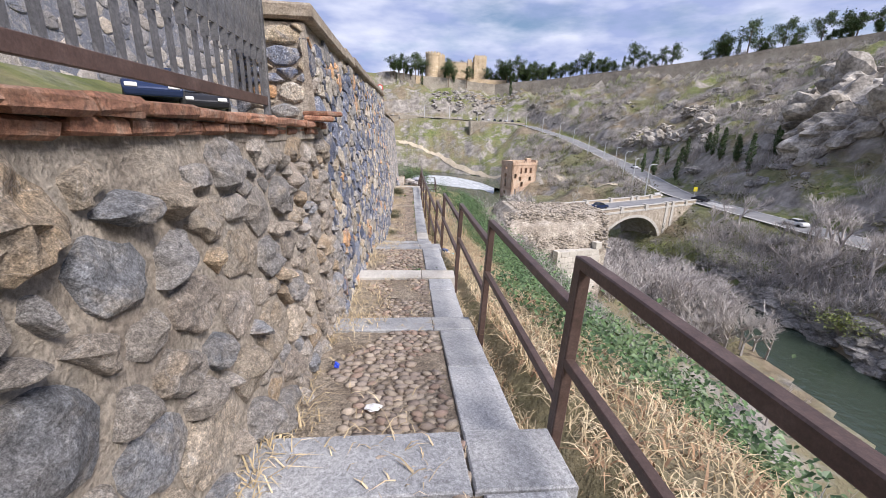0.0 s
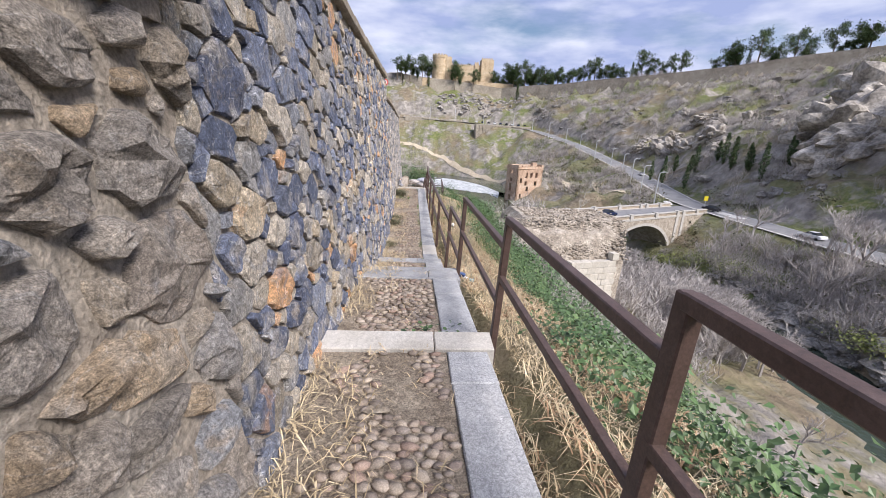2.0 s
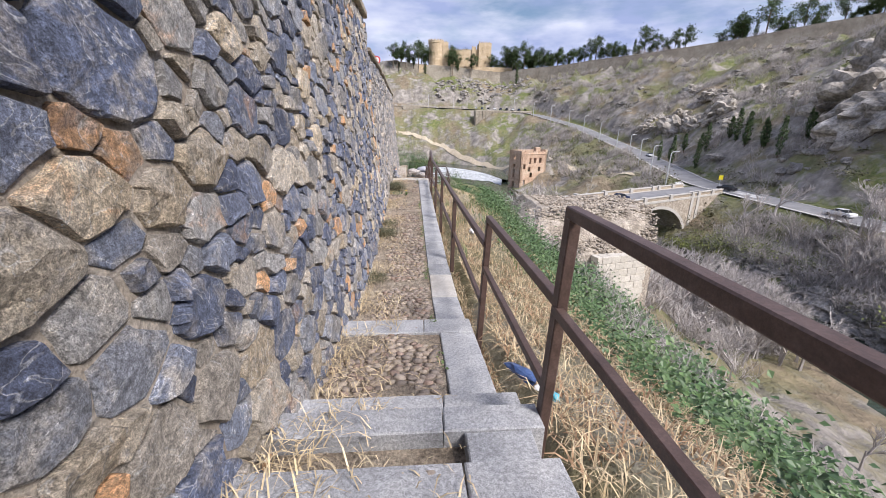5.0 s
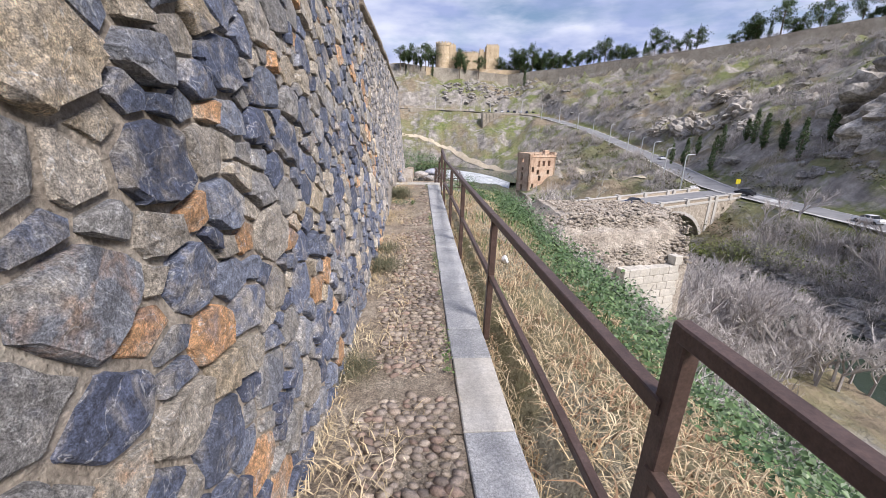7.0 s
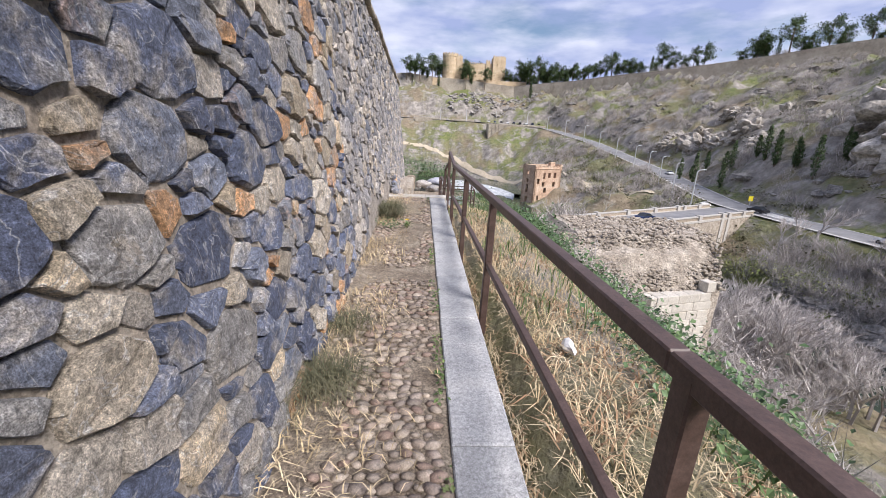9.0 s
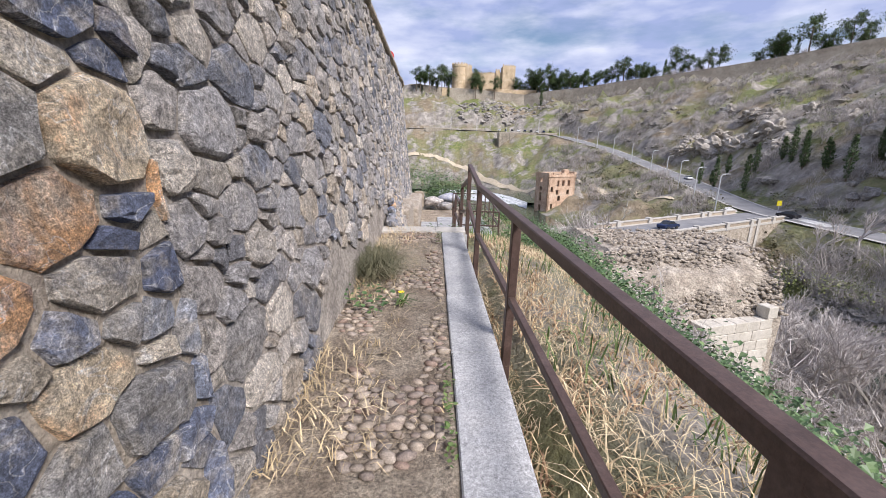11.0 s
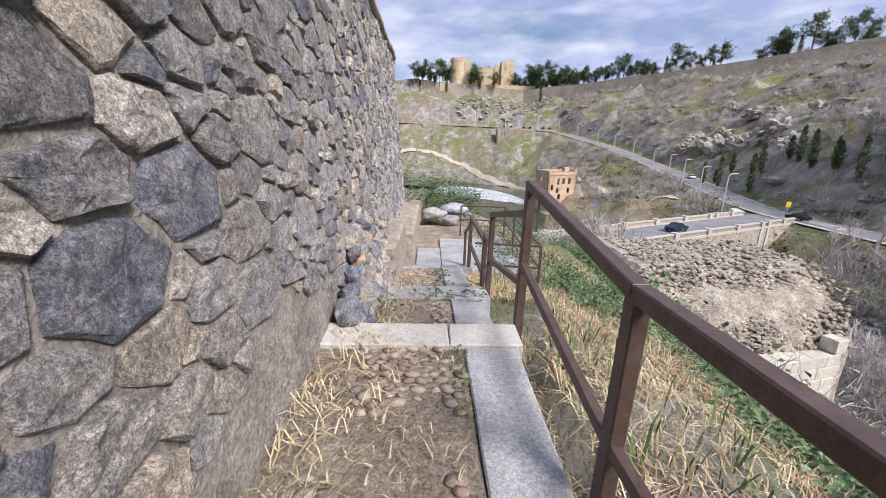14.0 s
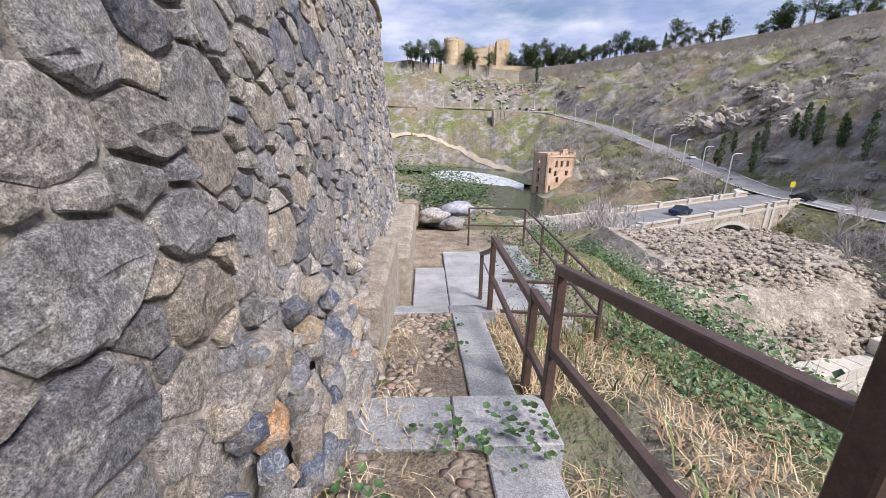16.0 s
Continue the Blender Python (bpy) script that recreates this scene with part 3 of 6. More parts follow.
put("ground", mesh_of("ground", np.column_stack([pts, gz]), np.stack([idx, idx + 1, idx + nx + 1, idx + nx], 1), M_ground, True),
    label="rocky river valley with grassy slopes and bare soil", category="ground", kind="structure")
wv, wf = [], []
for k, y in enumerate(np.arange(-120, 276, 4.0)):
    c, w = np.interp(y, RIVER_Y, RIVER_X), np.interp(y, RIVER_Y, RIVER_W) + (9 if y < 215 else 40)
    wv += [(c - w, y, WATER), (c + w, y, WATER)]
    if k:
        wf.append((2 * k - 2, 2 * k - 1, 2 * k + 1, 2 * k))
put("water", mesh_of("water", wv, wf, M_water, True), label="dark green river water in the gorge", category="river", kind="structure")
# the weir: a curved apron of broken water below a smooth pool
arc = [(4, 236), (14, 239), (24, 234), (33, 220), (38.5, 203), (41, 184)]
av, af = [], []
for i in range(26):
    k = i / 25 * (len(arc) - 1)
    j = min(int(k), len(arc) - 2)
    x, y = [arc[j][q] + (arc[j + 1][q] - arc[j][q]) * (k - j) for q in (0, 1)]
    ww = 0.35 + 0.65 * math.sin(math.pi * min(1, 0.25 + i / 30))
    for s, dz in ((0, 1.15), (0.12, 0.85), (0.35, 0.30), (0.7, 0.10), (1, 0.06)):
        wob = 1 + 0.25 * noise.noise(Vector((x * 0.3, y * 0.3, s)))
        av.append((x - 9 * s * ww * wob, y - 34 * s * ww * wob, WATER + dz))
    if i:
        for q in range(4):
            af.append((5 * i - 5 + q, 5 * i + q, 5 * i + q + 1, 5 * i - 4 + q))
pool = arc + [(52, 176), (60, 200), (52, 250), (20, 292), (-90, 300), (-90, 240)]
put("water", mesh_of("water", [(x, y, WATER + 1.17) for x, y in pool], [tuple(range(len(pool)))], M_water), label="smooth dark pool above the river weir", category="river", kind="structure")
put("weir_foam", mesh_of("weir_foam", av, af, M_foam, True), label="white broken water below a curved river weir", category="weir", kind="structure")


# ---- walls ----
WALL_END = 33.0


def wall_foot(y):
    """The foot of the wall's face at y."""
    x = -1.30 + 0.09 * np.clip((y - 5) / 6, 0, 1)
    return x - 0.08 * np.maximum(y - 28.3, 0) ** 2


def wall_x(y, z):
    return wall_foot(y) - 0.085 * (z - smooth_path_z(y))


FOOT_Y = [k * 0.1 for k in range(-100, 400)]
FOOT_X, FOOT_Z = wall_foot(np.array(FOOT_Y)).tolist(), smooth_path_z(np.array(FOOT_Y)).tolist()


def face_x(y, z):
    """As wall_x, for single points, from a table along the wall."""
    k = (y + 10) * 10
    i = int(k)
    k -= i
    return FOOT_X[i] + (FOOT_X[i + 1] - FOOT_X[i]) * k - 0.085 * (z - FOOT_Z[i] - (FOOT_Z[i + 1] - FOOT_Z[i]) * k)


def wall_body(name, y0, y1, top, depth, material, label, ripple=0.012):
    """A leaning wall of real thickness, its face a little uneven."""
    ys = np.linspace(y0, y1, max(2, int((y1 - y0) / 0.09)))
    rows, v, f = 44, [], []
    for y in ys:
        z0, z1 = float(smooth_path_z(y)) - 0.5, top(y)
        for k in range(rows):
            z = z0 + (z1 - z0) * k / (rows - 1)
            v.append((face_x(y, z) + ripple * (noise.noise(Vector((0, y * 2.5, z * 2.5))) + 0.8 * noise.noise(Vector((3, y * 7, z * 7))) + 0.4 * noise.noise(Vector((6, y * 16, z * 16)))), y, z))
        xb = float(wall_foot(y)) - depth
        v += [(xb, y, z1), (xb, y, z0)]
    n = rows + 2
    for i in range(len(ys) - 1):
        for k in range(n):
            j = (k + 1) % n
            f.append((i * n + k, (i + 1) * n + k, (i + 1) * n + j, i * n + j))
    f += [tuple(range(n)), tuple(range((len(ys) - 1) * n, len(ys) * n))[::-1]]
    return put(name, mesh_of(name, v, f, material), label=label, category="wall", kind="structure")


def clip_cell(poly, mid, nrm):
    """Cuts the polygon at the line through mid with that normal, keeping what lies behind."""
    out = []
    for i in range(len(poly)):
        a, b = poly[i], poly[(i + 1) % len(poly)]
        da, db = (a - mid) @ nrm, (b - mid) @ nrm
        if da <= 0:
            out.append(a)
        if da * db < 0:
            out.append(a + (b - a) * da / (da - db))
    return out


def stone_cells(rng, u0, u1, v0, v1, su, sv, gap):
    """Irregular stone outlines of very mixed size that fill a wall field, with joints between them."""
    asp = su / sv
    w0, w1 = v0 * asp, v1 * asp
    area, r0 = (u1 - u0) * (w1 - w0), su * 0.5
    P, R, m = np.zeros((6000, 2)), np.zeros(6000), 0
    for size, share, tries in ((1.5, 0.17, 10), (1.2, 0.24, 12), (0.95, 0.26, 14), (0.62, 0.6, 16), (0.42, 0.5, 8)):
        want = int(share * area / (math.pi * (size * r0) ** 2)) + 1
        for q in rng.uniform((u0 - 0.1, w0 - 0.1), (u1 + 0.1, w1 + 0.1), (want * tries, 2)):
            if want <= 0:
                break
            r = size * r0 * rng.uniform(0.86, 1.16)
            d = P[:m] - q
            if not np.any(d[:, 0] ** 2 + d[:, 1] ** 2 < (0.86 * (R[:m] + r)) ** 2):
                P[m], R[m], m, want = q, r, m + 1, want - 1
    P, R, cells = P[:m], R[:m], []
    for i, p in enumerate(P):
        d = np.hypot(*(P - p).T)
        near = np.argsort(d)[1:22]
        e = 2.2 * R[i]
        poly = [p + np.array(q) * e for q in ((-1, -0.6), (-0.6, -1), (0.6, -1), (1, -0.6), (1, 0.6), (0.6, 1), (-0.6, 1), (-1, 0.6))]
        g = gap * rng.uniform(0.3, 1.7)
        for j in near:
            if len(poly) < 3:
                break
            t = min(0.78, max(0.22, 0.5 + (R[i] ** 2 - R[j] ** 2) / (2 * d[j] ** 2)))
            nrm = (P[j] - p) / d[j]
            poly = clip_cell(poly, p + (P[j] - p) * t - nrm * g / 2, nrm)
        poly = [np.array((min(max(q[0], u0), u1), min(max(q[1], w0), w1) / asp)) for q in poly]
        if len(poly) > 2:
            a = 0.5 * abs(sum(poly[k][0] * poly[(k + 1) % len(poly)][1] - poly[(k + 1) % len(poly)][0] * poly[k][1] for k in range(len(poly))))
            if a > 0.05 * su * sv:
                cells.append(poly)
    return cells


def stone_mesh(rng, poly, proud, where, cut=0.22, dome=0.25, keep=0.80, ragged=0.10, crag=0.5):
    """A stone over one outline: a ragged edge, sloping flanks and a broken face. where() maps along, up and out to the wall."""
    ring = []
    for k in range(len(poly)):
        a, b = poly[k], poly[(k + 1) % len(poly)]
        ln = np.linalg.norm(b - a)
        if ln < 0.014:
            continue
        ring.append(a + (b - a) * cut * rng.uniform(0.5, 1.4))
        if ln > 0.09:
            ring.append(a + (b - a) * rng.uniform(0.42, 0.58))
        ring.append(a + (b - a) * (1 - cut * rng.uniform(0.5, 1.4)))
    c = sum(ring) / len(ring)
    ring = [c + (q - c) * rng.uniform(1 - ragged, 1 + 0.3 * ragged) for q in ring]
    tx, ty, off = rng.uniform(-0.3, 0.3), rng.uniform(-0.3, 0.3), rng.uniform(0, 90)

    def out(q, h):
        n1 = noise.noise(Vector((q[0] * 9, q[1] * 9, off))) + 0.5 * noise.noise(Vector((q[0] * 23, q[1] * 23, off)))
        return proud * h * (1 + tx * (q[0] - c[0]) / 0.15 + ty * (q[1] - c[1]) / 0.15 + crag * n1)
    v = [where(q[0], q[1], -0.06) for q in ring]
    for shrink, h in ((0.985, 0.55), (keep, 1.0), (keep * 0.55, 1 + 0.6 * dome)):
        for q in ring:
            q = c + (q - c) * shrink * rng.uniform(0.94, 1.04)
            v.append(where(q[0], q[1], max(0.004, out(q, h))))
    v.append(where(c[0], c[1], max(0.004, out(c, 1 + dome))))
    n, f = len(ring), []
    for r in range(3):
        for k in range(n):
            j = (k + 1) % n
            f.append((r * n + k, r * n + j, r * n + n + j, r * n + n + k))
    f += [(3 * n + k, 3 * n + (k + 1) % n, 4 * n) for k in range(n)]
    return v, f


def face_stones(wall, seed, y0, y1, top, su, sv, gap, proud, material, near, smooth, bare=(0, 0, 0), **shape):
    """Faces a wall with stones: those within near, a stretch of y, as single parts, the rest joined."""
    rng = np.random.default_rng(seed)
    zlow = min(float(smooth_path_z(y0)), float(smooth_path_z(y1))) - 0.25
    ztop = max(top(y0), top(y1))
    single, rest = 0, []
    for poly in stone_cells(rng, y0, y1, zlow, ztop, su, sv, gap):
        c = sum(poly) / len(poly)
        if c[1] < float(smooth_path_z(c[0])) - 0.2 or c[1] > top(c[0]) - 0.08:
            continue
        if bare[0] < c[0] < bare[1] and c[1] < float(smooth_path_z(c[0])) + bare[2] + 0.12 * math.sin(c[0] * 3):
            continue
        poly = [np.array((q[0], min(q[1], top(q[0])))) for q in poly]
        v, f = stone_mesh(rng, poly, proud * rng.uniform(0.5, 1.5), lambda u, w, o: (face_x(u, w) + o, u, w), **shape)
        if near[0] < c[0] < near[1] and single < 300:
            single += 1
            put("stone", mesh_of("stone", v, f, material, smooth), wall)
        else:
            rest.append((v, f))
    if rest:
        put("stones", mesh_of("stones", *join(rest), material, smooth), wall, kind="stuff")


def top_parapet(y):
    return 2.79


def top_slate(y):
    return 3.72 + 0.035 * (y - 3.6)


def top_old(y):
    return 3.50


parapet = wall_body("wall_parapet", -7, 3.45, top_parapet, 0.75, M_mortar, "low parapet wall of rounded stones in thick sandy mortar", 0.012)
slate_wall = wall_body("wall_slate", 3.45, 15.25, top_slate, 0.85, M_mortar, "tall retaining wall of blue slate and ochre rubble stones")
old_wall = wall_body("wall_granite", 15.25, WALL_END, top_old, 0.85, M_mortar_grey, "old retaining wall of grey granite rubble")


def coping(wall, y0, y1, top, step, over, thick, seed):
    """Flat coping stones along a wall's top, each a part."""
    rng = np.random.default_rng(seed)
    y = y0
    while y < y1 - 0.05:
        e = min(y1, y + step * rng.uniform(0.8, 1.2))
        z = top((y + e) / 2) + rng.uniform(-0.006, 0.006)
        x = float(wall_x((y + e) / 2, z))
        v, f = box_data(x - 0.8, x + over + rng.uniform(-0.01, 0.01), y + 0.004, e - 0.004, z + 0.003, z + thick, 0.02)
        put("coping_stone", mesh_of("coping_stone", v, f, M_coping), wall)
        y = e


coping(slate_wall, 3.40, 15.3, top_slate, 0.75, 0.09, 0.13, 5)
coping(old_wall, 15.3, WALL_END, top_old, 0.7, 0.08, 0.10, 6)
# brick cap of the parapet: a soldier row under a row of flat bricks
rng = np.random.default_rng(8)
for row, (z, over, ln, h) in enumerate(((2.793, 0.03, 0.235, 0.05), (2.846, 0.07, 0.255, 0.048))):
    y = -6.9
    while y < 3.40:
        e = y + ln * rng.uniform(0.8, 1.12)
        x = float(wall_x(y, 2.8)) + rng.uniform(-0.018, 0.012)
        dz = rng.uniform(-0.006, 0.006)
        v, f = box_data(x - 0.30, x + over, y + 0.009, min(e, 3.5) - 0.009, z + dz, z + h + dz, 0.012)
        v = [(q[0] + rng.uniform(-0.006, 0.006), q[1] + rng.uniform(-0.005, 0.005), q[2] + rng.uniform(-0.005, 0.005)) for q in v]
        put("brick", mesh_of("brick", v, f, M_brick), parapet)
        y = e
for dy, dz, turn in ((3.12, 2.90, 0.1), (3.30, 2.945, -0.15)):
    v, f = box_data(-0.13, 0.10, -0.14, 0.14, 0, 0.045, 0.012)
    ob = put("loose_roof_tile", mesh_of("loose_roof_tile", v, f, M_brick), label="broken terracotta tile lying on the brick cap", category="tile", m=pose(-1.36, dy, dz, 2, 0, 20 * turn * 6))
v, f = box_data(-2.1, -1.42, -7, 3.42, 2.76, 2.88)
put("cap_bed", mesh_of("cap_bed", v, f, M_mortar), parapet)

# ---- path ----
path = put("path", mesh_of("path", *join([box_data(-1.9, 0.02, a[0], b[0], min(a[1], a[2]) - 0.6, min(a[1], a[2]) - 0.075) for a, b in zip(TREADS[:-1], TREADS[1:])]), M_earth),
           label="stepped footpath of cobbles and earth edged with granite", category="path", kind="structure")


def tread_skin(parent, a, b, x0, x1, seed):
    """The trodden earth of one tread, a little uneven."""
    ys, xs = np.arange(a, b + 0.01, max(0.1, (b - a) / max(1, round((b - a) / 0.16)))), np.linspace(x0, x1, 9)
    v, f = [], []
    for y in ys:
        for x in xs:
            k = 0.03 * (1 - min(1, (x - x0) / 0.35)) + 0.012 * noise.noise(Vector((x * 5, y * 5, seed)))
            v.append((x, y, float(path_z(min(max(y, a + 0.001), b - 0.001))) - 0.012 + k))
    for i in range(len(ys) - 1):
        for j in range(8):
            f.append((i * 9 + j, i * 9 + j + 1, i * 9 + j + 10, i * 9 + j + 9))
    put("earth", mesh_of("earth", v, f, M_earth, True), parent)


COBBLED = []
for i, ((a, z0, z1), nxt) in enumerate(zip(TREADS[:-2], TREADS[1:])):
    if nxt[0] - a > 0.7:
        tread_skin(path, a, nxt[0], -1.75, -0.33, i * 3.1)
        COBBLED.append((a, nxt[0]))
rng = np.random.default_rng(21)


def slab(x0, x1, y0, y1, z0, z1, h=0.16, material=M_slab, name="kerb_slab"):
    """One dressed slab between two heights along the walk."""
    b, dx = 0.008, rng.uniform(-0.006, 0.006, 4)
    x0, x1, y0, y1 = x0 + 0.003, x1 - 0.003, y0 + 0.003, y1 - 0.003
    v = []
    for ins, up in ((0, -h), (0, -b), (b, 0)):
        v += [(x0 + ins + dx[0], y0 + ins, z0 + up), (x1 - ins + dx[1], y0 + ins, z0 + up), (x1 - ins + dx[2], y1 - ins, z1 + up), (x0 + ins + dx[3], y1 - ins, z1 + up)]
    f = [(0, 3, 2, 1), (8, 9, 10, 11)]
    for k in (0, 4):
        for i in range(4):
            j = (i + 1) % 4
            f.append((k + i, k + j, k + 4 + j, k + 4 + i))
    return put(name, mesh_of(name, v, f, material), path)


# cross slabs at the nosings: end of the tread, depth along the walk, right end, material
CROSS = [(1.10, 0.36, 0.06, M_slab), (3.13, 0.335, 0.0, M_slab), (4.96, 0.24, 0.06, M_concrete), (7.15, 0.37, 0.04, M_slab), (7.62, 0.20, 0.08, M_slab), (7.90, 0.27, 0.06, M_slab),
         (9.43, 0.32, 0.0, M_slab), (20.06, 0.27, 0.04, M_concrete), (20.32, 0.25, 0.09, M_slab), (21.75, 0.44, 0.08, M_slab), (23.97, 0.26, 0.16, M_slab)]
for y, d, right, m in CROSS:
    left = -1.42 if y < 10 else -1.24 if m is M_concrete else -1.12
    z1, z0 = float(path_z(y - 0.002)), float(path_z(y - d + 0.004))
    if m is M_concrete:
        # cast mortar nosing, higher than the cobbles behind it
        z0, z1 = z0 + 0.012, z1 + (0.05 if y < 10 else 0.02)
    mid = -0.36 + rng.uniform(-0.12, 0.02) if m is not M_concrete else -0.42
    slab(left, mid, y - d, y, z0 + 0.012, z1 + 0.012, 0.24, m, "step_slab")
    slab(mid, right, y - d, y, z0 + 0.014, z1 + 0.012, 0.24, m, "step_slab")
for (a, z0, z1), nxt in zip(TREADS[:-2], TREADS[1:]):
    cut = [c for c in CROSS if abs(c[0] - nxt[0]) < 0.01]
    e = nxt[0] - (cut[0][1] if cut else 0)
    y = a
    while y < e - 0.12:
        q = min(e, y + rng.uniform(0.85, 1.35))
        if e - q < 0.3:
            q = e
        slab(-0.33, 0.0, y, q, float(path_z(y + 0.001)) + 0.008, float(path_z(q - 0.001)) + 0.008, material=M_concrete if 10.2 < y < 11.1 else M_slab)
        y = q

# landing of flagstones below the last step
landing = put("landing_floor", mesh_of("landing_floor", *box_data(-1.3, 1.75, 23.9, 28.4, -1.3, -0.80), M_earth), label="sandy landing paved with grey flagstones", category="landing", kind="structure")
for x0, x1, ys in ((-0.80, -0.32, (24.0, 24.7, 25.4, 25.75)), (-0.32, 0.36, (24.0, 24.75, 25.3, 26.0, 26.6)), (0.36, 0.74, (23.3, 24.1, 24.9, 25.8, 26.7)), (0.74, 1.16, (23.1, 23.9, 25.0, 26.2, 27.0))):
    for a, b in zip(ys[:-1], ys[1:]):
        v, f = box_data(x0 + 0.006, x1 - 0.006, a + 0.006, b - 0.006, -0.86, -0.755 + rng.uniform(-0.006, 0.006), 0.01)
        put("flagstone", mesh_of("flagstone", v, f, M_slab), landing)

# ---- railings ----
rail = base("handrail", (0.1, 0.9, 1.4), label="brown painted iron handrail in stepped level runs", category="railing")


def bar(name, a, c, w, h, parent, material=M_iron, up=(0, 0, 1)):
    v, f = bar_data(a, c, w, h, up)
    o = parent.location if parent else Vector()
    ob = put(name, mesh_of(name, [Vector(p) - o for p in v], f, material), parent)
    m = ob.modifiers.new("edge", "BEVEL")
    m.width, m.segments = min(w, h) * 0.1, 1
    return ob


LEAN = 0.04
POSTS = [(-1.2, 2.60, 1.50), (1.12, 2.335, 1.30), (2.97, 2.10, 1.0), (5.0, 1.90, 0.70), (7.54, 1.675, 0.40), (9.36, 1.225, 0.0)]
RX = 0.092
for i, (y, top, foot) in enumerate(POSTS):
    bar("post", (RX, y, foot - 0.15), (RX + LEAN * (top - foot), y, top), 0.055, 0.07, rail, up=(0, 1, 0))
    if i:
        y0 = POSTS[i - 1][0]
        bar("top_rail", (RX + LEAN, y0 + 0.03, top - 0.022), (RX + LEAN, y, top - 0.022), 0.055, 0.055, rail)
        bar("middle_rail", (RX + LEAN * 0.5, y0 + 0.03, top - 0.50), (RX + LEAN * 0.5, y, top - 0.50), 0.045, 0.05, rail)
bar("top_rail", (RX + LEAN, -6, 2.598), (RX + LEAN, -1.2, 2.598), 0.055, 0.055, rail)
long_rail = base("handrail", (0.1, 12, 0), label="long level brown iron handrail beside a granite kerb", category="railing")
for y in (11.94, 14.5, 16.6, 18.74):
    bar("post", (0.08, y, -0.3), (0.105, y, 0.955), 0.06, 0.07, long_rail, up=(0, 1, 0))
bar("top_rail", (0.125, 9.36, 0.950), (0.105, 12.0, 0.950), 0.06, 0.06, long_rail)
bar("top_rail", (0.105, 12.0, 0.950), (0.105, 18.74, 0.955), 0.06, 0.06, long_rail)
bar("top_rail", (0.105, 18.74, 0.955), (0.115, 20.20, 1.145), 0.06, 0.06, long_rail)
bar("middle_rail", (0.10, 9.36, 0.37), (0.09, 18.74, 0.385), 0.045, 0.05, long_rail)
bar("middle_rail", (0.09, 18.74, 0.385), (0.095, 20.20, 0.60), 0.045, 0.05, long_rail)
bar("post", (0.09, 20.21, -0.35), (0.115, 20.21, 1.175), 0.06, 0.07, long_rail, up=(0, 1, 0))
stair_rail = base("handrail", (0.1, 21.5, -0.2), label="brown iron stair handrail with scratched post", category="railing")
for y, t, b in ((21.71, 0.71, -0.5), (22.17, 0.37, -0.65), (23.80, 0.30, -0.85)):
    bar("post", (0.10, y, b), (0.12, y, t), 0.055, 0.065, stair_rail, up=(0, 1, 0))
bar("top_rail", (0.12, 20.19, 0.96), (0.12, 21.71, 0.685), 0.055, 0.055, stair_rail)
bar("middle_rail", (0.11, 20.19, 0.45), (0.11, 21.71, 0.19), 0.045, 0.05, stair_rail)
bar("top_rail", (0.12, 21.71, 0.345), (0.12, 22.17, 0.345), 0.055, 0.055, stair_rail)
bar("middle_rail", (0.11, 21.71, -0.07), (0.11, 22.17, -0.08), 0.045, 0.05, stair_rail)
bar("top_rail", (0.12, 22.17, 0.28), (0.12, 23.80, 0.275), 0.055, 0.055, stair_rail)
bar("middle_rail", (0.11, 22.17, -0.14), (0.11, 23.80, -0.16), 0.045, 0.05, stair_rail)
bar("post", (0.10, 24.5, -0.9), (0.10, 24.5, -0.10), 0.045, 0.05, stair_rail, up=(0, 1, 0))
bar("top_rail", (0.10, 24.5, -0.12), (0.11, 23.80, 0.15), 0.045, 0.05, stair_rail)
land_rail = base("landing_railing", (1.5, 25, -0.75), label="thin brown iron railing round the landing edge", category="railing")
corner = [(0.22, 27.15, -0.75), (1.30, 27.08, -0.75), (1.24, 25.70, -0.75), (1.18, 24.45, -0.75), (1.13, 23.25, -0.75), (0.15, 23.40, -0.75)]
for p in corner[:-1]:
    bar("post", (p[0], p[1], p[2] - 0.2), (p[0], p[1], p[2] + 0.70), 0.035, 0.035, land_rail, up=(0, 1, 0))
for a, b in zip(corner[:-1], corner[1:]):
    for h in (0.70, 0.36):
        bar("top_rail" if h > 0.5 else "middle_rail", (a[0], a[1], a[2] + h), (b[0], b[1], b[2] + h), 0.03, 0.03, land_rail)

# ---- the terrace behind the parapet ----
fence = base("iron_fence", (-1.85, 1.0, 2.9), label="weathered iron fence of flat twisted pickets on the parapet", category="fence")
FX = -1.82
for y in (-5.4, -2.4, 0.35, 3.22):
    bar("post", (FX, y, 2.75), (FX, y, 4.02), 0.05, 0.05, fence, M_fence, (0, 1, 0))
for a, b in ((-5.4, -2.4), (-2.4, 0.35), (0.35, 3.22)):
    bar("bottom_rail", (FX, a, 3.05), (FX, b, 3.05), 0.035, 0.07, fence, M_iron)
    bar("top_rail", (FX, a, 3.97), (FX, b, 3.97), 0.035, 0.05, fence, M_fence)
    k = a + 0.10
    while k < b - 0.05:
        v, f = join([box_data(-0.006, 0.006, -0.022, 0.022, 0, 0.26), box_data(-0.022, 0.022, -0.007, 0.007, 0.26, 0.36), box_data(-0.007, 0.007, -0.054, 0.054, 0.36, 0.90)])
        put("picket", mesh_of("picket", v, f, M_fence), fence, m=pose(FX - fence.location.x, k - fence.location.y, 3.08 - fence.location.z))
        k += 0.128
house = base("terrace_house_wall", (-13, 6, 3), label="old stone building wall above the terrace", category="building")
v, f = box_data(-0.5, 0.5, -16, 30, -1.0, 7.5, 0.05)
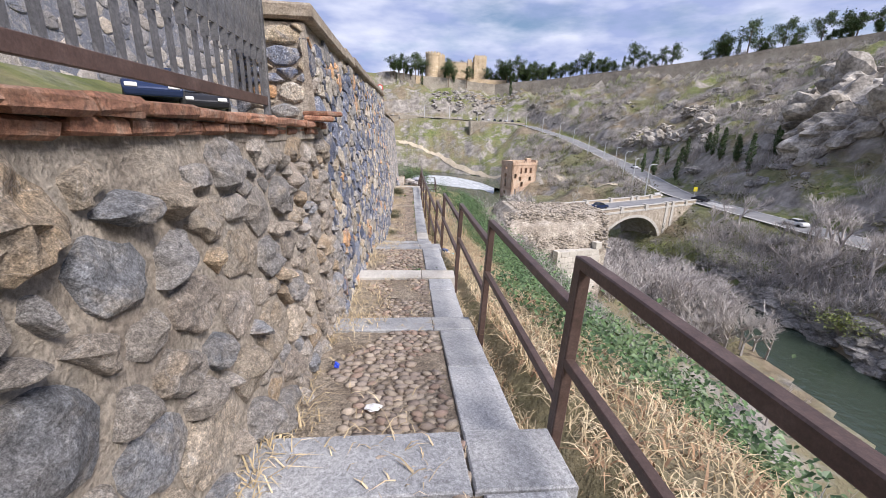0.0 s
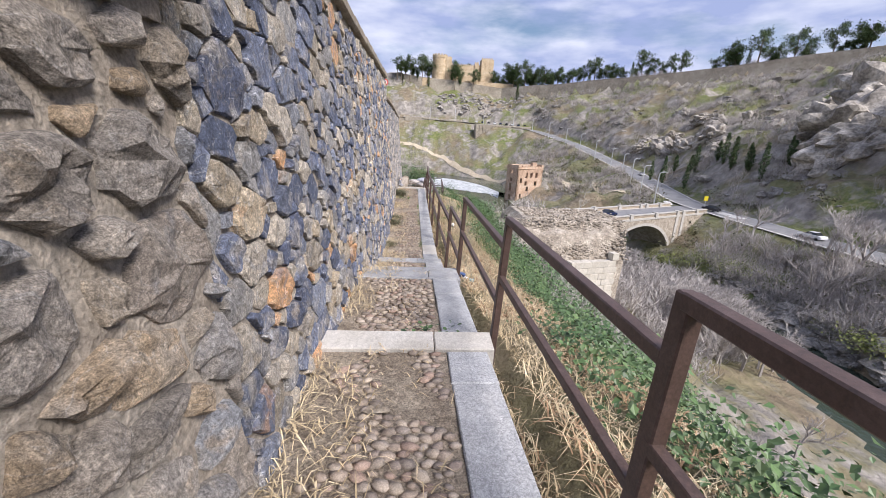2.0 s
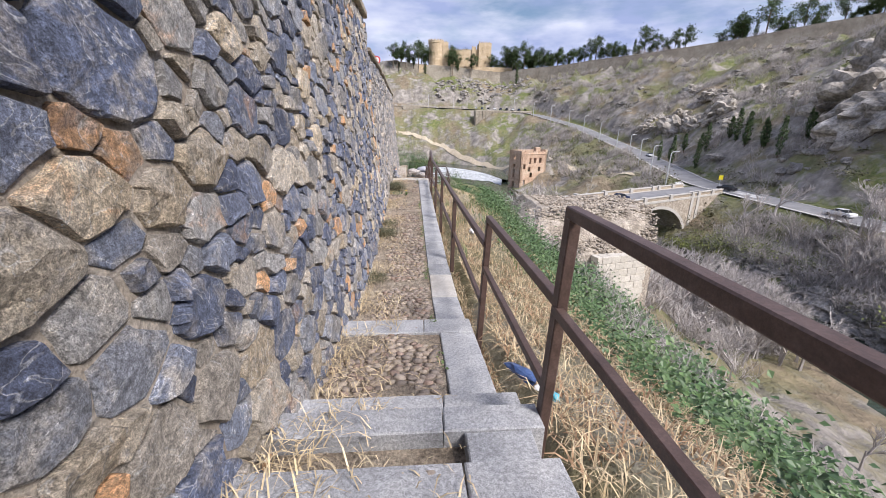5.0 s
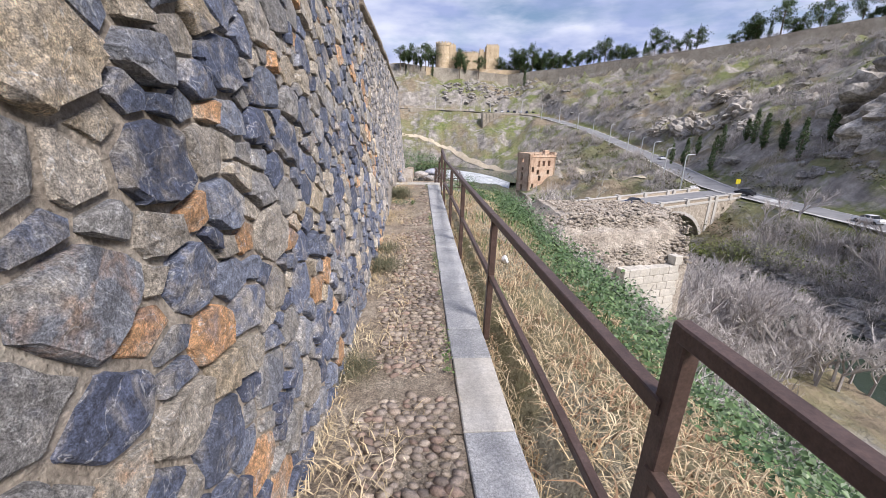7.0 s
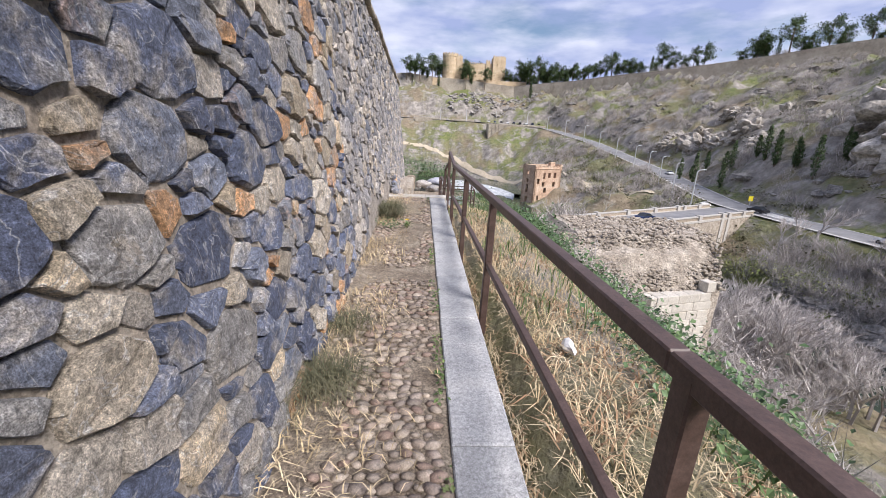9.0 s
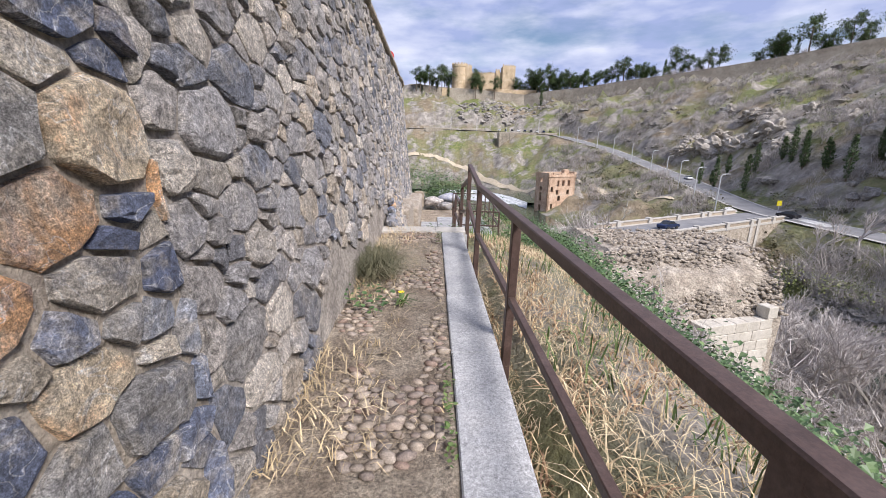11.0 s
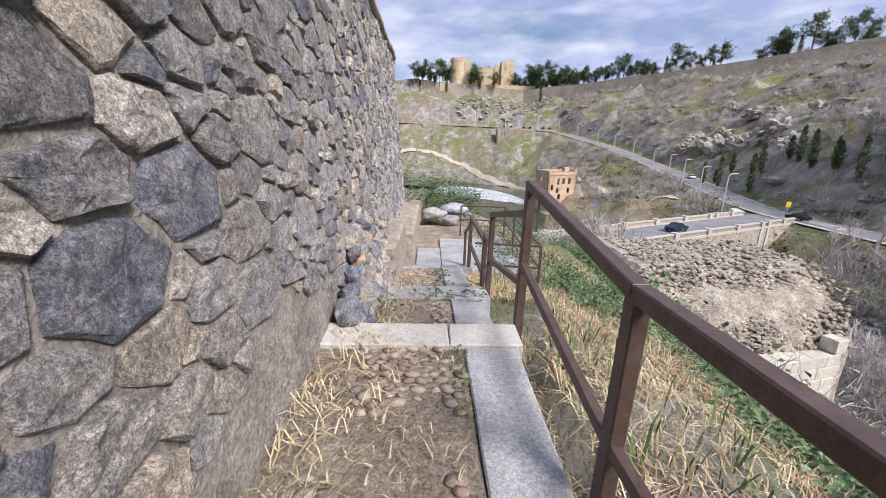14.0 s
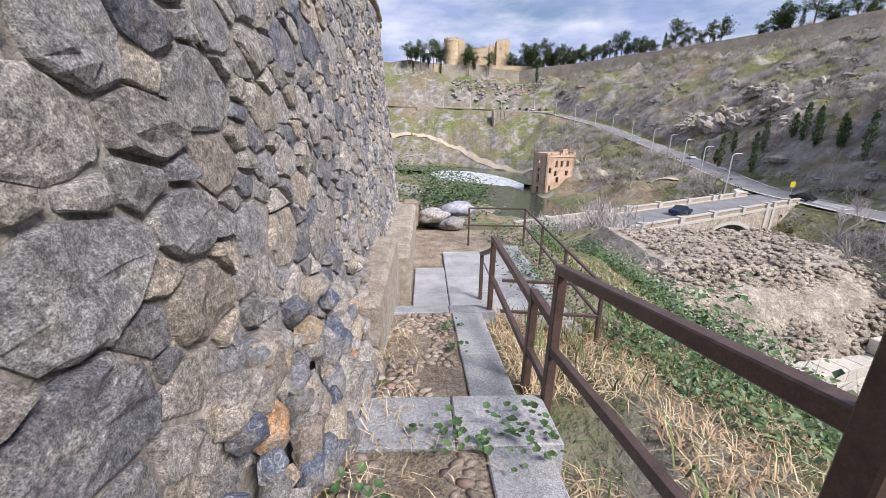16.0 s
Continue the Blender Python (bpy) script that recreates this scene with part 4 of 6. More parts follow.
put("wall", mesh_of("wall", v, f, M_granite), house)
rng = np.random.default_rng(31)
for poly in stone_cells(rng, -2, 30, 0.0, 7.4, 1.05, 0.62, 0.05)[:300]:
    v, f = stone_mesh(rng, poly, 0.05, lambda u, w, o: (0.5 + o, u, w))
    put("stone", mesh_of("stone", v, f, M_granite), house)
for i in range(14):
    s = rng.uniform(0.25, 0.6)
    v, f = rock_data(rng, s * 1.3, s, s * 0.7, 2)
    x, y = rng.uniform(-11, -6.5), rng.uniform(-3, 9)
    put("boulder", mesh_of("boulder", v, f, M_rock), label="grey boulder on the terrace bank", category="boulder", group="boulders on the terrace", m=pose(x, y, zg(x, y) + s * 0.2, 0, 0, rng.uniform(0, 360)))


def car(at, turn, paint, label, scale=1.0):
    """A small saloon: body, glass house, four wheels, lamps."""
    c = base("car", at, label=label, category="car")
    c.rotation_euler = (0, 0, radians(turn))
    prof = [(-2.1, 0.35), (-2.15, 0.75), (-1.95, 0.95), (-1.1, 1.02), (1.0, 1.0), (1.95, 0.85), (2.15, 0.6), (2.1, 0.35)]
    top = [(-1.35, 1.0), (-0.75, 1.42), (0.35, 1.45), (1.15, 1.0)]

    def hull(pr, w0, w1):
        v = [(x, s * (w0 if k in (0, len(pr) - 1) else w1), z) for s in (-1, 1) for k, (x, z) in enumerate(pr)]
        n = len(pr)
        return v, [tuple(range(n)), tuple(range(2 * n - 1, n - 1, -1))] + [(k, n + k, n + (k + 1) % n, (k + 1) % n) for k in range(n)]
    b = put("body", mesh_of("body", *hull(prof, 0.82, 0.88), paint), c)
    bv = b.modifiers.new("edge", "BEVEL")
    bv.width, bv.segments = 0.07, 2
    put("glasshouse", mesh_of("glasshouse", *hull(top, 0.78, 0.70), M_glass), c)
    v, f = box_data(-0.72, 0.36, -0.68, 0.68, 1.425, 1.475, 0.02)
    put("roof", mesh_of("roof", v, f, paint), c)
    for x in (-1.3, 1.3):
        for s in (-1, 1):
            ring = [(x + 0.32 * math.cos(a), s * w, 0.32 + 0.32 * math.sin(a)) for w in (0.72, 0.90) for a in np.arange(14) * math.tau / 14]
            fc = [(k, (k + 1) % 14, 14 + (k + 1) % 14, 14 + k) for k in range(14)] + [tuple(range(14)), tuple(range(14, 28))]
            put("wheel", mesh_of("wheel", ring, fc, M_tyre), c)
    for s in (-1, 1):
        v, f = box_data(2.05, 2.16, s * 0.6 - 0.17, s * 0.6 + 0.17, 0.62, 0.76, 0.02)
        put("headlight", mesh_of("headlight", v, f, M_white), c)
    return c


car((-10.2, 16.5, zg(-10.2, 16.5)), -62, M_car_blue, "dark blue car parked on the terrace behind the fence")
car((-9.8, 19.6, zg(-9.8, 19.6)), -66, M_car_black, "black car parked on the terrace beside a blue one")
sign = base("road_sign", (-3.3, 41.2, 5.45), label="round red and white road sign above the wall", category="sign")
put("pole", mesh_of("pole", *tube_data([(0, 0, -10), (0, 0, 1.8)], [0.03, 0.03]), M_lamp), sign)
for r, y, m, n in ((0.30, 0, M_red, "disc"), (0.21, -0.012, M_white, "face")):
    ring = [(r * math.cos(a), y + d, 1.6 + r * math.sin(a)) for d in (-0.01, 0.01) for a in np.arange(24) * math.tau / 24]
    put(n, mesh_of(n, ring, [tuple(range(24)), tuple(range(47, 23, -1))] + [(k, (k + 1) % 24, 24 + (k + 1) % 24, 24 + k) for k in range(24)], m), sign)

# ---- low ledge, boulders and the end of the landing ----
ledge = base("masonry_ledge", (-1.1, 24, -0.6), label="worn masonry ledge at the foot of the old wall", category="ledge")
for x0, x1, y0, y1, z1 in ((-1.6, -0.98, 22.6, 24.6, 0.08), (-1.6, -0.84, 24.6, 28.6, -0.18)):
    v, f = box_data(x0 + 1.1, x1 + 1.1, y0 - 24, y1 - 24, -0.5, z1 + 0.6, 0.05)
    v = [(a + 0.03 * noise.noise(Vector((a * 3, b, c))), b, c + 0.05 * noise.noise(Vector((a, b * 2, c)))) for a, b, c in v]
    put("block", mesh_of("block", v, f, M_mortar), ledge)
pillar = put("stone_pillar", mesh_of("stone_pillar", *box_data(-0.17, 0.17, -0.14, 0.14, 0, 0.62, 0.05), M_coping), label="short weathered stone bollard at the wall's foot", category="bollard", m=pose(-0.98, 28.5, -0.75, 0, 2, 8))
rng = np.random.default_rng(41)
for x, y, z, a, b, c, m, lab in ((-0.45, 28.55, -0.50, 0.36, 0.26, 0.17, M_granite, "grey boulder lying at the landing's end"), (0.15, 28.9, -0.42, 0.38, 0.24, 0.19, M_graffiti, "boulder covered in blue spray paint"), (-0.02, 28.4, -0.66, 0.30, 0.22, 0.14, M_granite, "flat grey boulder under the painted one")):
    put("boulder", mesh_of("boulder", *rock_data(rng, a, b, c, 3, 0.16), m, True), label=lab, category="boulder", m=pose(x, y, z, 0, 0, rng.uniform(-20, 20)))

# ---- ruined masonry mass and its ashlar pedestal ----
ruin = base("masonry_ruin", (14, 37, -8), label="ruined rubble masonry abutment with a grassy top", category="ruin")
rings = [((6.5, 29.0), (16.8, 31.4), (20.0, 41), (8, 45), -12.0), ((7.5, 30.8), (17.3, 32.0), (19.9, 40.6), (8.5, 43.5), -6.6), ((8.5, 32.6), (17.6, 33.2), (19.7, 40.3), (9, 42), -4.7), ((9.5, 35), (17.0, 34.4), (19.2, 39.8), (9.5, 41), -3.9)]
bm = bmesh.new()
rows = []
for r in rings:
    pts4, z, row = r[:4], r[4], []
    for k in range(4):
        for s in range(14):
            a, b = pts4[k], pts4[(k + 1) % 4]
            row.append(bm.verts.new((a[0] + (b[0] - a[0]) * s / 14 - 14, a[1] + (b[1] - a[1]) * s / 14 - 37, z + 8)))
    rows.append(row)
n = len(rows[0])
for r0, r1 in zip(rows[:-1], rows[1:]):
    for k in range(n):
        bm.faces.new((r0[k], r0[(k + 1) % n], r1[(k + 1) % n], r1[k]))
bm.faces.new(rows[-1])
bmesh.ops.triangulate(bm, faces=[f for f in bm.faces if len(f.verts) > 4])
bmesh.ops.subdivide_edges(bm, edges=bm.edges[:], cuts=2, use_grid_fill=True)
for v in bm.verts:
    v.co += Vector((noise.noise(v.co * 0.6), noise.noise(v.co * 0.6 + Vector((9, 0, 0))), noise.noise(v.co * 0.5 + Vector((0, 9, 0))))) * 0.22 + Vector((0, 0, noise.noise(v.co * 2.1))) * 0.06
me = bpy.data.meshes.new("mass")
bm.to_mesh(me)
bm.free()
me.materials.append(M_rubble)
put("mass", me, ruin)
top_bits, face_bits = [], []
for i in range(2600):
    k, s = rng.uniform(0, 1), rng.uniform(0, 1)
    if i % 8 < 4:
        x, y, z = 8.2 + 9.4 * k, 30.85 + 1.2 * k + (3.6 - 1.4 * k) * s, -6.5 + 2.65 * s ** 0.8
    elif i % 8 < 6:
        x, y, z = 17.4 + 2.3 * k + 0.1 * s, 32.6 + 7.6 * k, -10 + 6 * s
    else:
        x, y, z = 10 + 8.5 * k, 34.5 + 5.8 * s, -3.82
    sz = rng.uniform(0.06, 0.15)
    v, f = rock_data(rng, sz * 1.2, sz, sz * 0.75, 1, 0.2)
    face_bits.append(([(p[0] + x - 14, p[1] + y - 37, p[2] + z + 8) for p in v], f))
put("rubble", mesh_of("rubble", *join(face_bits), M_rubble), ruin, kind="stuff")
ped = base("ashlar_pedestal", (12.2, 30.4, -10.7), label="pale dressed stone block pier under the ruin", category="pier")
ped.rotation_euler = (0, 0, radians(14))
for r in range(8):
    for k in range(6):
        w0, w1 = max(0, 0.78 * k - 0.39 * (r % 2)), min(4.45, 0.78 * k + 0.78 - 0.39 * (r % 2))
        if w1 - w0 > 0.2:
            put("ashlar_block", mesh_of("ashlar_block", *box_data(w0 + 0.01, w1 - 0.01, rng.uniform(-0.02, 0.02), 0.7, 0.53 * r + 0.01, 0.53 * r + 0.52, 0.025), M_ashlar), ped)
        if k < 3:
            put("ashlar_block", mesh_of("ashlar_block", *box_data(3.8, 4.46 + rng.uniform(-0.02, 0.02), 0.72 + 0.75 * k, 1.45 + 0.75 * k, 0.53 * r + 0.01, 0.53 * r + 0.52, 0.025), M_ashlar), ped)
put("ashlar_block", mesh_of("ashlar_block", *box_data(3.9, 4.5, -0.02, 0.6, 4.25, 4.85, 0.03), M_ashlar), ped)
v, f = box_data(0.1, 4.3, 0.3, 3, -3, 4.2)
put("core", mesh_of("core", v, f, M_ashlar), ped)

# ---- bridge and road ----
def ribbon(line, w, lift, material, name, label, kind="structure", off=0.0, cat="road", step=3.0):
    pts_, out_v, out_f = [], [], []
    for a, b in zip(line[:-1], line[1:]):
        n_ = max(1, int(np.linalg.norm(b - a) / step))
        pts_ += [a + (b - a) * k / n_ for k in range(n_)]
    pts_.append(line[-1])
    pts_ = np.array(pts_)
    for _ in range(6):
        pts_[1:-1] = (pts_[:-2] + 2 * pts_[1:-1] + pts_[2:]) / 4
    for k, p in enumerate(pts_):
        d = pts_[min(k + 1, len(pts_) - 1)] - pts_[max(k - 1, 0)]
        s = np.array([d[1], -d[0], 0]) / np.hypot(d[0], d[1])
        out_v += [p + s * (off - w / 2) + [0, 0, lift], p + s * (off + w / 2) + [0, 0, lift]]
        if k:
            out_f.append((2 * k - 2, 2 * k - 1, 2 * k + 1, 2 * k))
    return put(name, mesh_of(name, out_v, out_f, material), label=label, category=cat, kind=kind)


ribbon(ROAD, 8.5, 0.02, M_asphalt, "road", "grey asphalt road along the hillside")
for off, w in ((-3.9, 0.18), (3.9, 0.18)):
    ribbon(ROAD, w, 0.05, M_white, "road_line", "painted white edge line of the road", off=off)
kerb = ribbon(ROAD, 0.5, 0.32, M_concrete, "road_kerb", "pale concrete parapet along the road's valley side", off=-4.8)
BA, BB = Vector((14.0, 69.0, -12.0)), Vector((73.0, 98.5, -12.0))
bd = (BB - BA).normalized()
bs = Vector((bd.y, -bd.x, 0))
bl = (BB - BA).length
bridge = base("road_bridge", tuple(BA), label="stone arch road bridge with pale parapets", category="bridge")


def bxyz(u, s, z):
    return bd * u + bs * s + Vector((0, 0, z))


ARC_C, ARC_R, ARC_H = 37.5, 12.0, 8.5
for s, name in ((-4.6, "spandrel_wall"), (4.6, "spandrel_wall")):
    v, f = [], []
    us = np.linspace(0, bl - 4, 60)
    for u in us:
        k = (u - ARC_C) / ARC_R
        low = -1.6 - ARC_H * (1 - math.sqrt(max(0, 1 - k * k))) if abs(k) < 1 else -14
        for ss in (s - 0.35, s + 0.35):
            v += [bxyz(u, ss, low), bxyz(u, ss, -0.2)]
    for i in range(len(us) - 1):
        a, b = 4 * i, 4 * i + 4
        f += [(a, b, b + 1, a + 1), (a + 2, a + 3, b + 3, b + 2), (a, a + 2, b + 2, b), (a + 1, b + 1, b + 3, a + 3)]
    put(name, mesh_of(name, v, f, M_rubble), bridge)
    ring_v, ring_f = [], []
    for i in range(25):
        a = math.pi * i / 24
        for rr, oo in ((1.0, 0), (1.07, 0)):
            ring_v.append(bxyz(ARC_C + math.cos(a) * ARC_R * rr, s + (0.42 if s > 0 else -0.42), -1.6 - ARC_H + math.sin(a) * ARC_H * rr))
        if i:
            ring_f.append((2 * i - 2, 2 * i - 1, 2 * i + 1, 2 * i))
    put("arch_ring", mesh_of("arch_ring", ring_v, ring_f, M_concrete), bridge)
    for (u0, u1, h0, h1, wd) in ((0, bl - 2, 0.75, 0.95, 0.28), (0, bl - 2, -0.25, 0.15, 0.45)):
        vv = [bxyz(u, s + q, h) for u in (u0, u1) for q, h in ((-wd, h0), (wd, h0), (wd, h1), (-wd, h1))]
        put("parapet_coping", mesh_of("parapet_coping", vv, [(0, 1, 5, 4), (1, 2, 6, 5), (2, 3, 7, 6), (3, 0, 4, 7), (0, 3, 2, 1), (4, 5, 6, 7)], M_concrete), bridge)
    vv = [bxyz(u, s + q, h) for u in (0, bl - 2) for q, h in ((-0.15, 0.1), (0.15, 0.1), (0.15, 0.8), (-0.15, 0.8))]
    put("parapet", mesh_of("parapet", vv, [(0, 1, 5, 4), (1, 2, 6, 5), (2, 3, 7, 6), (3, 0, 4, 7), (0, 3, 2, 1), (4, 5, 6, 7)], M_coping), bridge)
    for u in (6, 15, 24, 33, 42, 50.5, 53, 59):
        vv = [bxyz(u + du, s + q, h) for h in (-14 if u in (50.5, 53) else -0.3, 1.15) for du, q in ((-0.5, -0.5), (0.5, -0.5), (0.5, 0.5), (-0.5, 0.5))]
        put("pier", mesh_of("pier", vv, [(0, 1, 5, 4), (1, 2, 6, 5), (2, 3, 7, 6), (3, 0, 4, 7), (3, 2, 1, 0), (4, 5, 6, 7)], M_concrete), bridge)
soff_v, soff_f = [], []
for i in range(25):
    a = math.pi * i / 24
    for s in (-4.6, 4.6):
        soff_v.append(bxyz(ARC_C + math.cos(a) * ARC_R, s, -1.6 - ARC_H + math.sin(a) * ARC_H))
    if i:
        soff_f.append((2 * i - 2, 2 * i - 1, 2 * i + 1, 2 * i))
put("vault", mesh_of("vault", soff_v, soff_f, M_rubble), bridge)
vv = [bxyz(u, q, h) for h in (-0.4, 0.0) for u, q in ((-6, -4.4), (bl + 3, -4.4), (bl + 3, 4.4), (-6, 4.4))]
put("deck", mesh_of("deck", vv, [(3, 2, 1, 0), (4, 5, 6, 7), (0, 1, 5, 4), (1, 2, 6, 5), (2, 3, 7, 6), (3, 0, 4, 7)], M_asphalt), bridge)
for k in range(9):
    m = pose(76.5 + 0.12 * k, 86.5 + 1.0 * k, -11.9, 0, 0, 8)
    put("crossing_stripe", mesh_of("crossing_stripe", *box_data(-1.7, 1.7, -0.25, 0.25, 0, 0.02), M_white), label="white painted crossing stripe on the road", category="road marking", group="crossing stripes", kind="structure", m=m)
    m = pose(72.0 - 1.5 + 0.5 * k, 104 + 0.9 * k, -11.9, 0, 0, 28)
    put("crossing_stripe", mesh_of("crossing_stripe", *box_data(-1.7, 1.7, -0.22, 0.22, 0, 0.02), M_white), label="white painted crossing stripe on the road", category="road marking", group="crossing stripes", kind="structure", m=m)
# a sandy track on the far bank
TRACK = np.array([[-60, 292, 0], [-2, 284, 0], [20, 272, 0], [44, 240, 0], [58, 205, 0], [64, 176, 0], [72, 140, 0], [76, 122, 0]], float)
fine_track = []
for a, b in zip(TRACK[:-1], TRACK[1:]):
    fine_track += [a + (b - a) * k / 16 for k in range(16)]
fine_track = np.array(fine_track)
tr_v, tr_f = [], []
for k, p in enumerate(fine_track):
    d = fine_track[min(k + 1, len(fine_track) - 1)] - fine_track[max(k - 1, 0)]
    q = np.array([d[1], -d[0]]) / np.hypot(d[0], d[1]) * 1.1
    ends = np.array([p[:2] - q, p[:2], p[:2] + q])
    tr_v += [(e[0], e[1], z + 0.3) for e, z in zip(ends, ground_z(ends))]
    if k:
        a = 3 * k
        tr_f += [(a - 3, a - 2, a + 1, a), (a - 2, a - 1, a + 2, a + 1)]
put("dirt_track", mesh_of("dirt_track", tr_v, tr_f, M_track, True), label="pale sandy track on the far river bank", category="track", kind="structure")


def street_lamp():
    c = base("street_lamp", label="tall galvanised street lamp on the roadside", category="lamp", group="street lamps along the road")
    put("pole", mesh_of("pole", *tube_data([(0, 0, -0.3), (0, 0, 6.5), (0, 0, 8.2), (-0.4, 0, 8.7), (-1.3, 0, 8.8)], [0.17, 0.14, 0.12, 0.10, 0.09]), M_lamp), c)
    put("lamp_head", mesh_of("lamp_head", *box_data(-2.1, -1.2, -0.17, 0.17, 8.72, 8.9, 0.05), M_lamp), c)
    return c


lamp0 = street_lamp()
spots = [(66, 104, 0), (72.5, 122, 0), (79, 140, 0), (84.5, 157, 0), (88, 174, 0), (88.5, 192, 0), (88, 210, 0), (87, 228, 0), (83, 247, 0), (78, 266, 0), (70, 286, 0), (86, 62, 0), (50, 294, 0), (30, 300, 0), (12, 304, 0)]
for i, (x, y, _) in enumerate(spots):
    z = line_near(np.array([[x, y]], float), ROAD)[1][0]
    m = pose(x, y, z, 0, 0, 180 if y < 290 else 90)
    if i:
        copy_thing(lamp0, m)
    else:
        lamp0.matrix_basis = m
car((42, 82.3, -11.95), 26.5, M_car_blue, "dark blue car driving over the bridge")
car((75, 68, -12.15), 95, M_car_white, "white car driving on the valley road")
car((76.5, 96, -11.95), 100, M_car_black, "black car at the road junction")
car((95, 160, -8.3), 75, M_car_white, "white car climbing the hill road")
for i in range(9):
    p = (46 + 4.2 * i, 299 - 0.9 * i, 13.9 - 0.12 * i)
    car(p, 80, [M_car_white, M_car_blue, M_car_black][i % 3], "car parked beside the upper road wall")
for x, y, z in ((78.5, 101, -12), (84, 60, -12.3)):
    c = base("warning_sign", (x, y, z), label="yellow road sign on a thin post", category="sign")
    put("pole", mesh_of("pole", *tube_data([(0, 0, 0), (0, 0, 2.6)], [0.06, 0.06]), M_lamp), c)
    put("panel", mesh_of("panel", *box_data(-0.55, 0.55, -0.04, 0.04, 2.0, 3.2, 0.02), M_yellow), c)


# ---- buildings ----
def pierced(w, h, t, holes):
    """A wall w long, h high and t thick with real openings (x0, x1, z0, z1)."""
    xs, zs = sorted({0, w, *[a for q in holes for a in q[:2]]}), sorted({0, h, *[a for q in holes for a in q[2:]]})
    out = []
    for x0, x1 in zip(xs[:-1], xs[1:]):
        for z0, z1 in zip(zs[:-1], zs[1:]):
            cx, cz = (x0 + x1) / 2, (z0 + z1) / 2
            if not any(a < cx < b and c < cz < d for a, b, c, d in holes):
                out.append(box_data(x0, x1, 0, t, z0, z1))
    return join(out)


mill = base("ruined_mill", (43.0, 161.5, -22.6), label="roofless brick watermill ruin with empty windows at the river", category="mill")
mill.rotation_euler = (0, 0, radians(20))
fr = [(1.6, 2.5, 2.2, 4.2), (4.6, 5.8, 5.2, 7.2), (1.2, 2.3, 8.7, 10.6), (3.8, 4.9, 10.7, 13.0), (6.2, 7.4, 10.9, 13.0), (8.8, 10.0, 10.9, 13.0), (8.6, 9.8, 7.6, 9.4), (3.7, 4.8, 7.6, 9.4)]
sd = [(2.6, 4.0, 0.4, 3.4), (2.6, 4.0, 5.0, 8.2), (2.8, 4.0, 8.9, 10.4), (2.8, 4.0, 12.2, 13.7)]
put("front_wall", mesh_of("front_wall", *pierced(12.4, 15.2, 0.8, fr), M_mill), mill)
put("side_wall", mesh_of("side_wall", *pierced(8.0, 15.8, 0.8, sd), M_mill), mill, m=pose(0.0, 8.0, 0, 0, 0, -90))
put("back_wall", mesh_of("back_wall", *pierced(12.4, 15.8, 0.8, []), M_mill), mill, m=pose(0, 7.4, 0))
put("side_wall", mesh_of("side_wall", *pierced(8.0, 16.2, 0.8, [(2, 3.2, 12, 14.4)]), M_mill), mill, m=pose(11.6, 8.0, 0, 0, 0, -90))
put("cornice", mesh_of("cornice", *box_data(-0.25, 12.6, -0.25, 0.9, 14.3, 14.65, 0.05), M_mill), mill)
# floors painted near-black for the shade seen through the empty windows
put("floor_slab", mesh_of("floor_slab", *box_data(0.8, 11.6, 0.8, 7.4, 10.2, 10.5), M_inner_shade), mill)
put("floor_slab", mesh_of("floor_slab", *box_data(0.8, 11.6, 0.8, 7.4, 6.5, 6.8), M_inner_shade), mill)
put("turret", mesh_of("turret", *box_data(7.6, 9.8, 1.0, 2.4, 14.6, 17.0, 0.2), M_mill), mill)
put("annex", mesh_of("annex", *pierced(4.2, 5.6, 3.0, [(1.4, 2.4, 2.2, 4.0)]), M_mill), mill, m=pose(12.4, 1.0, 0.8))
rng = np.random.default_rng(55)
for i in range(16):
    x = rng.uniform(0, 12)
    put("broken_top", mesh_of("broken_top", *box_data(x, x + rng.uniform(0.4, 1.2), 0.05, 0.7, 15.18, 15.3 + rng.uniform(0.1, 0.7), 0.06), M_mill), mill)

castle = base("castle", (14, 352, 47.5), label="sandstone castle with crenellated towers on the hilltop", category="castle")


def crenels(parent, x0, x1, y0, z, w=1.0, h=1.1, gap=1.0, t=0.8):
    x = x0
    while x + w <= x1 + 0.01:
        put("merlon", mesh_of("merlon", *box_data(x, x + w, y0, y0 + t, z - 0.02, z + h, 0.05), M_castle), parent)
        x += w + gap


def round_tower(x, y, r, h):
    ring = [(x + rr * math.cos(a), y + rr * math.sin(a), z) for rr, z in ((r * 1.04, 0), (r, h * 0.2), (r, h - 2.4), (r * 1.06, h - 2.0), (r * 1.06, h)) for a in np.arange(28) * math.tau / 28]
    fc = [(28 * q + k, 28 * q + (k + 1) % 28, 28 * q + 28 + (k + 1) % 28, 28 * q + 28 + k) for q in range(4) for k in range(28)] + [tuple(range(112, 140))]
    put("tower", mesh_of("tower", ring, fc, M_castle), castle)
    for a in np.arange(14) * math.tau / 14:
        put("merlon", mesh_of("merlon", *box_data(-0.6, 0.6, -0.4, 0.4, 0, 1.2, 0.05), M_castle), castle, m=pose(x + r * math.cos(a), y + r * math.sin(a), h, 0, 0, math.degrees(a) + 90))


def block(name, x0, x1, y0, y1, h, slits=()):
    put(name, mesh_of(name, *join([pierced(x1 - x0, h, 0.9, [(s, s + 0.8, z, z + 1.8) for s, z in slits])]), M_castle), castle, m=pose(x0, y0, 0))
    put("core", mesh_of("core", *box_data(x0 + 0.01, x1 - 0.01, y0 + 0.92, y1, 0, h - 0.4), M_castle), castle)
    crenels(castle, x0, x1, y0, h)


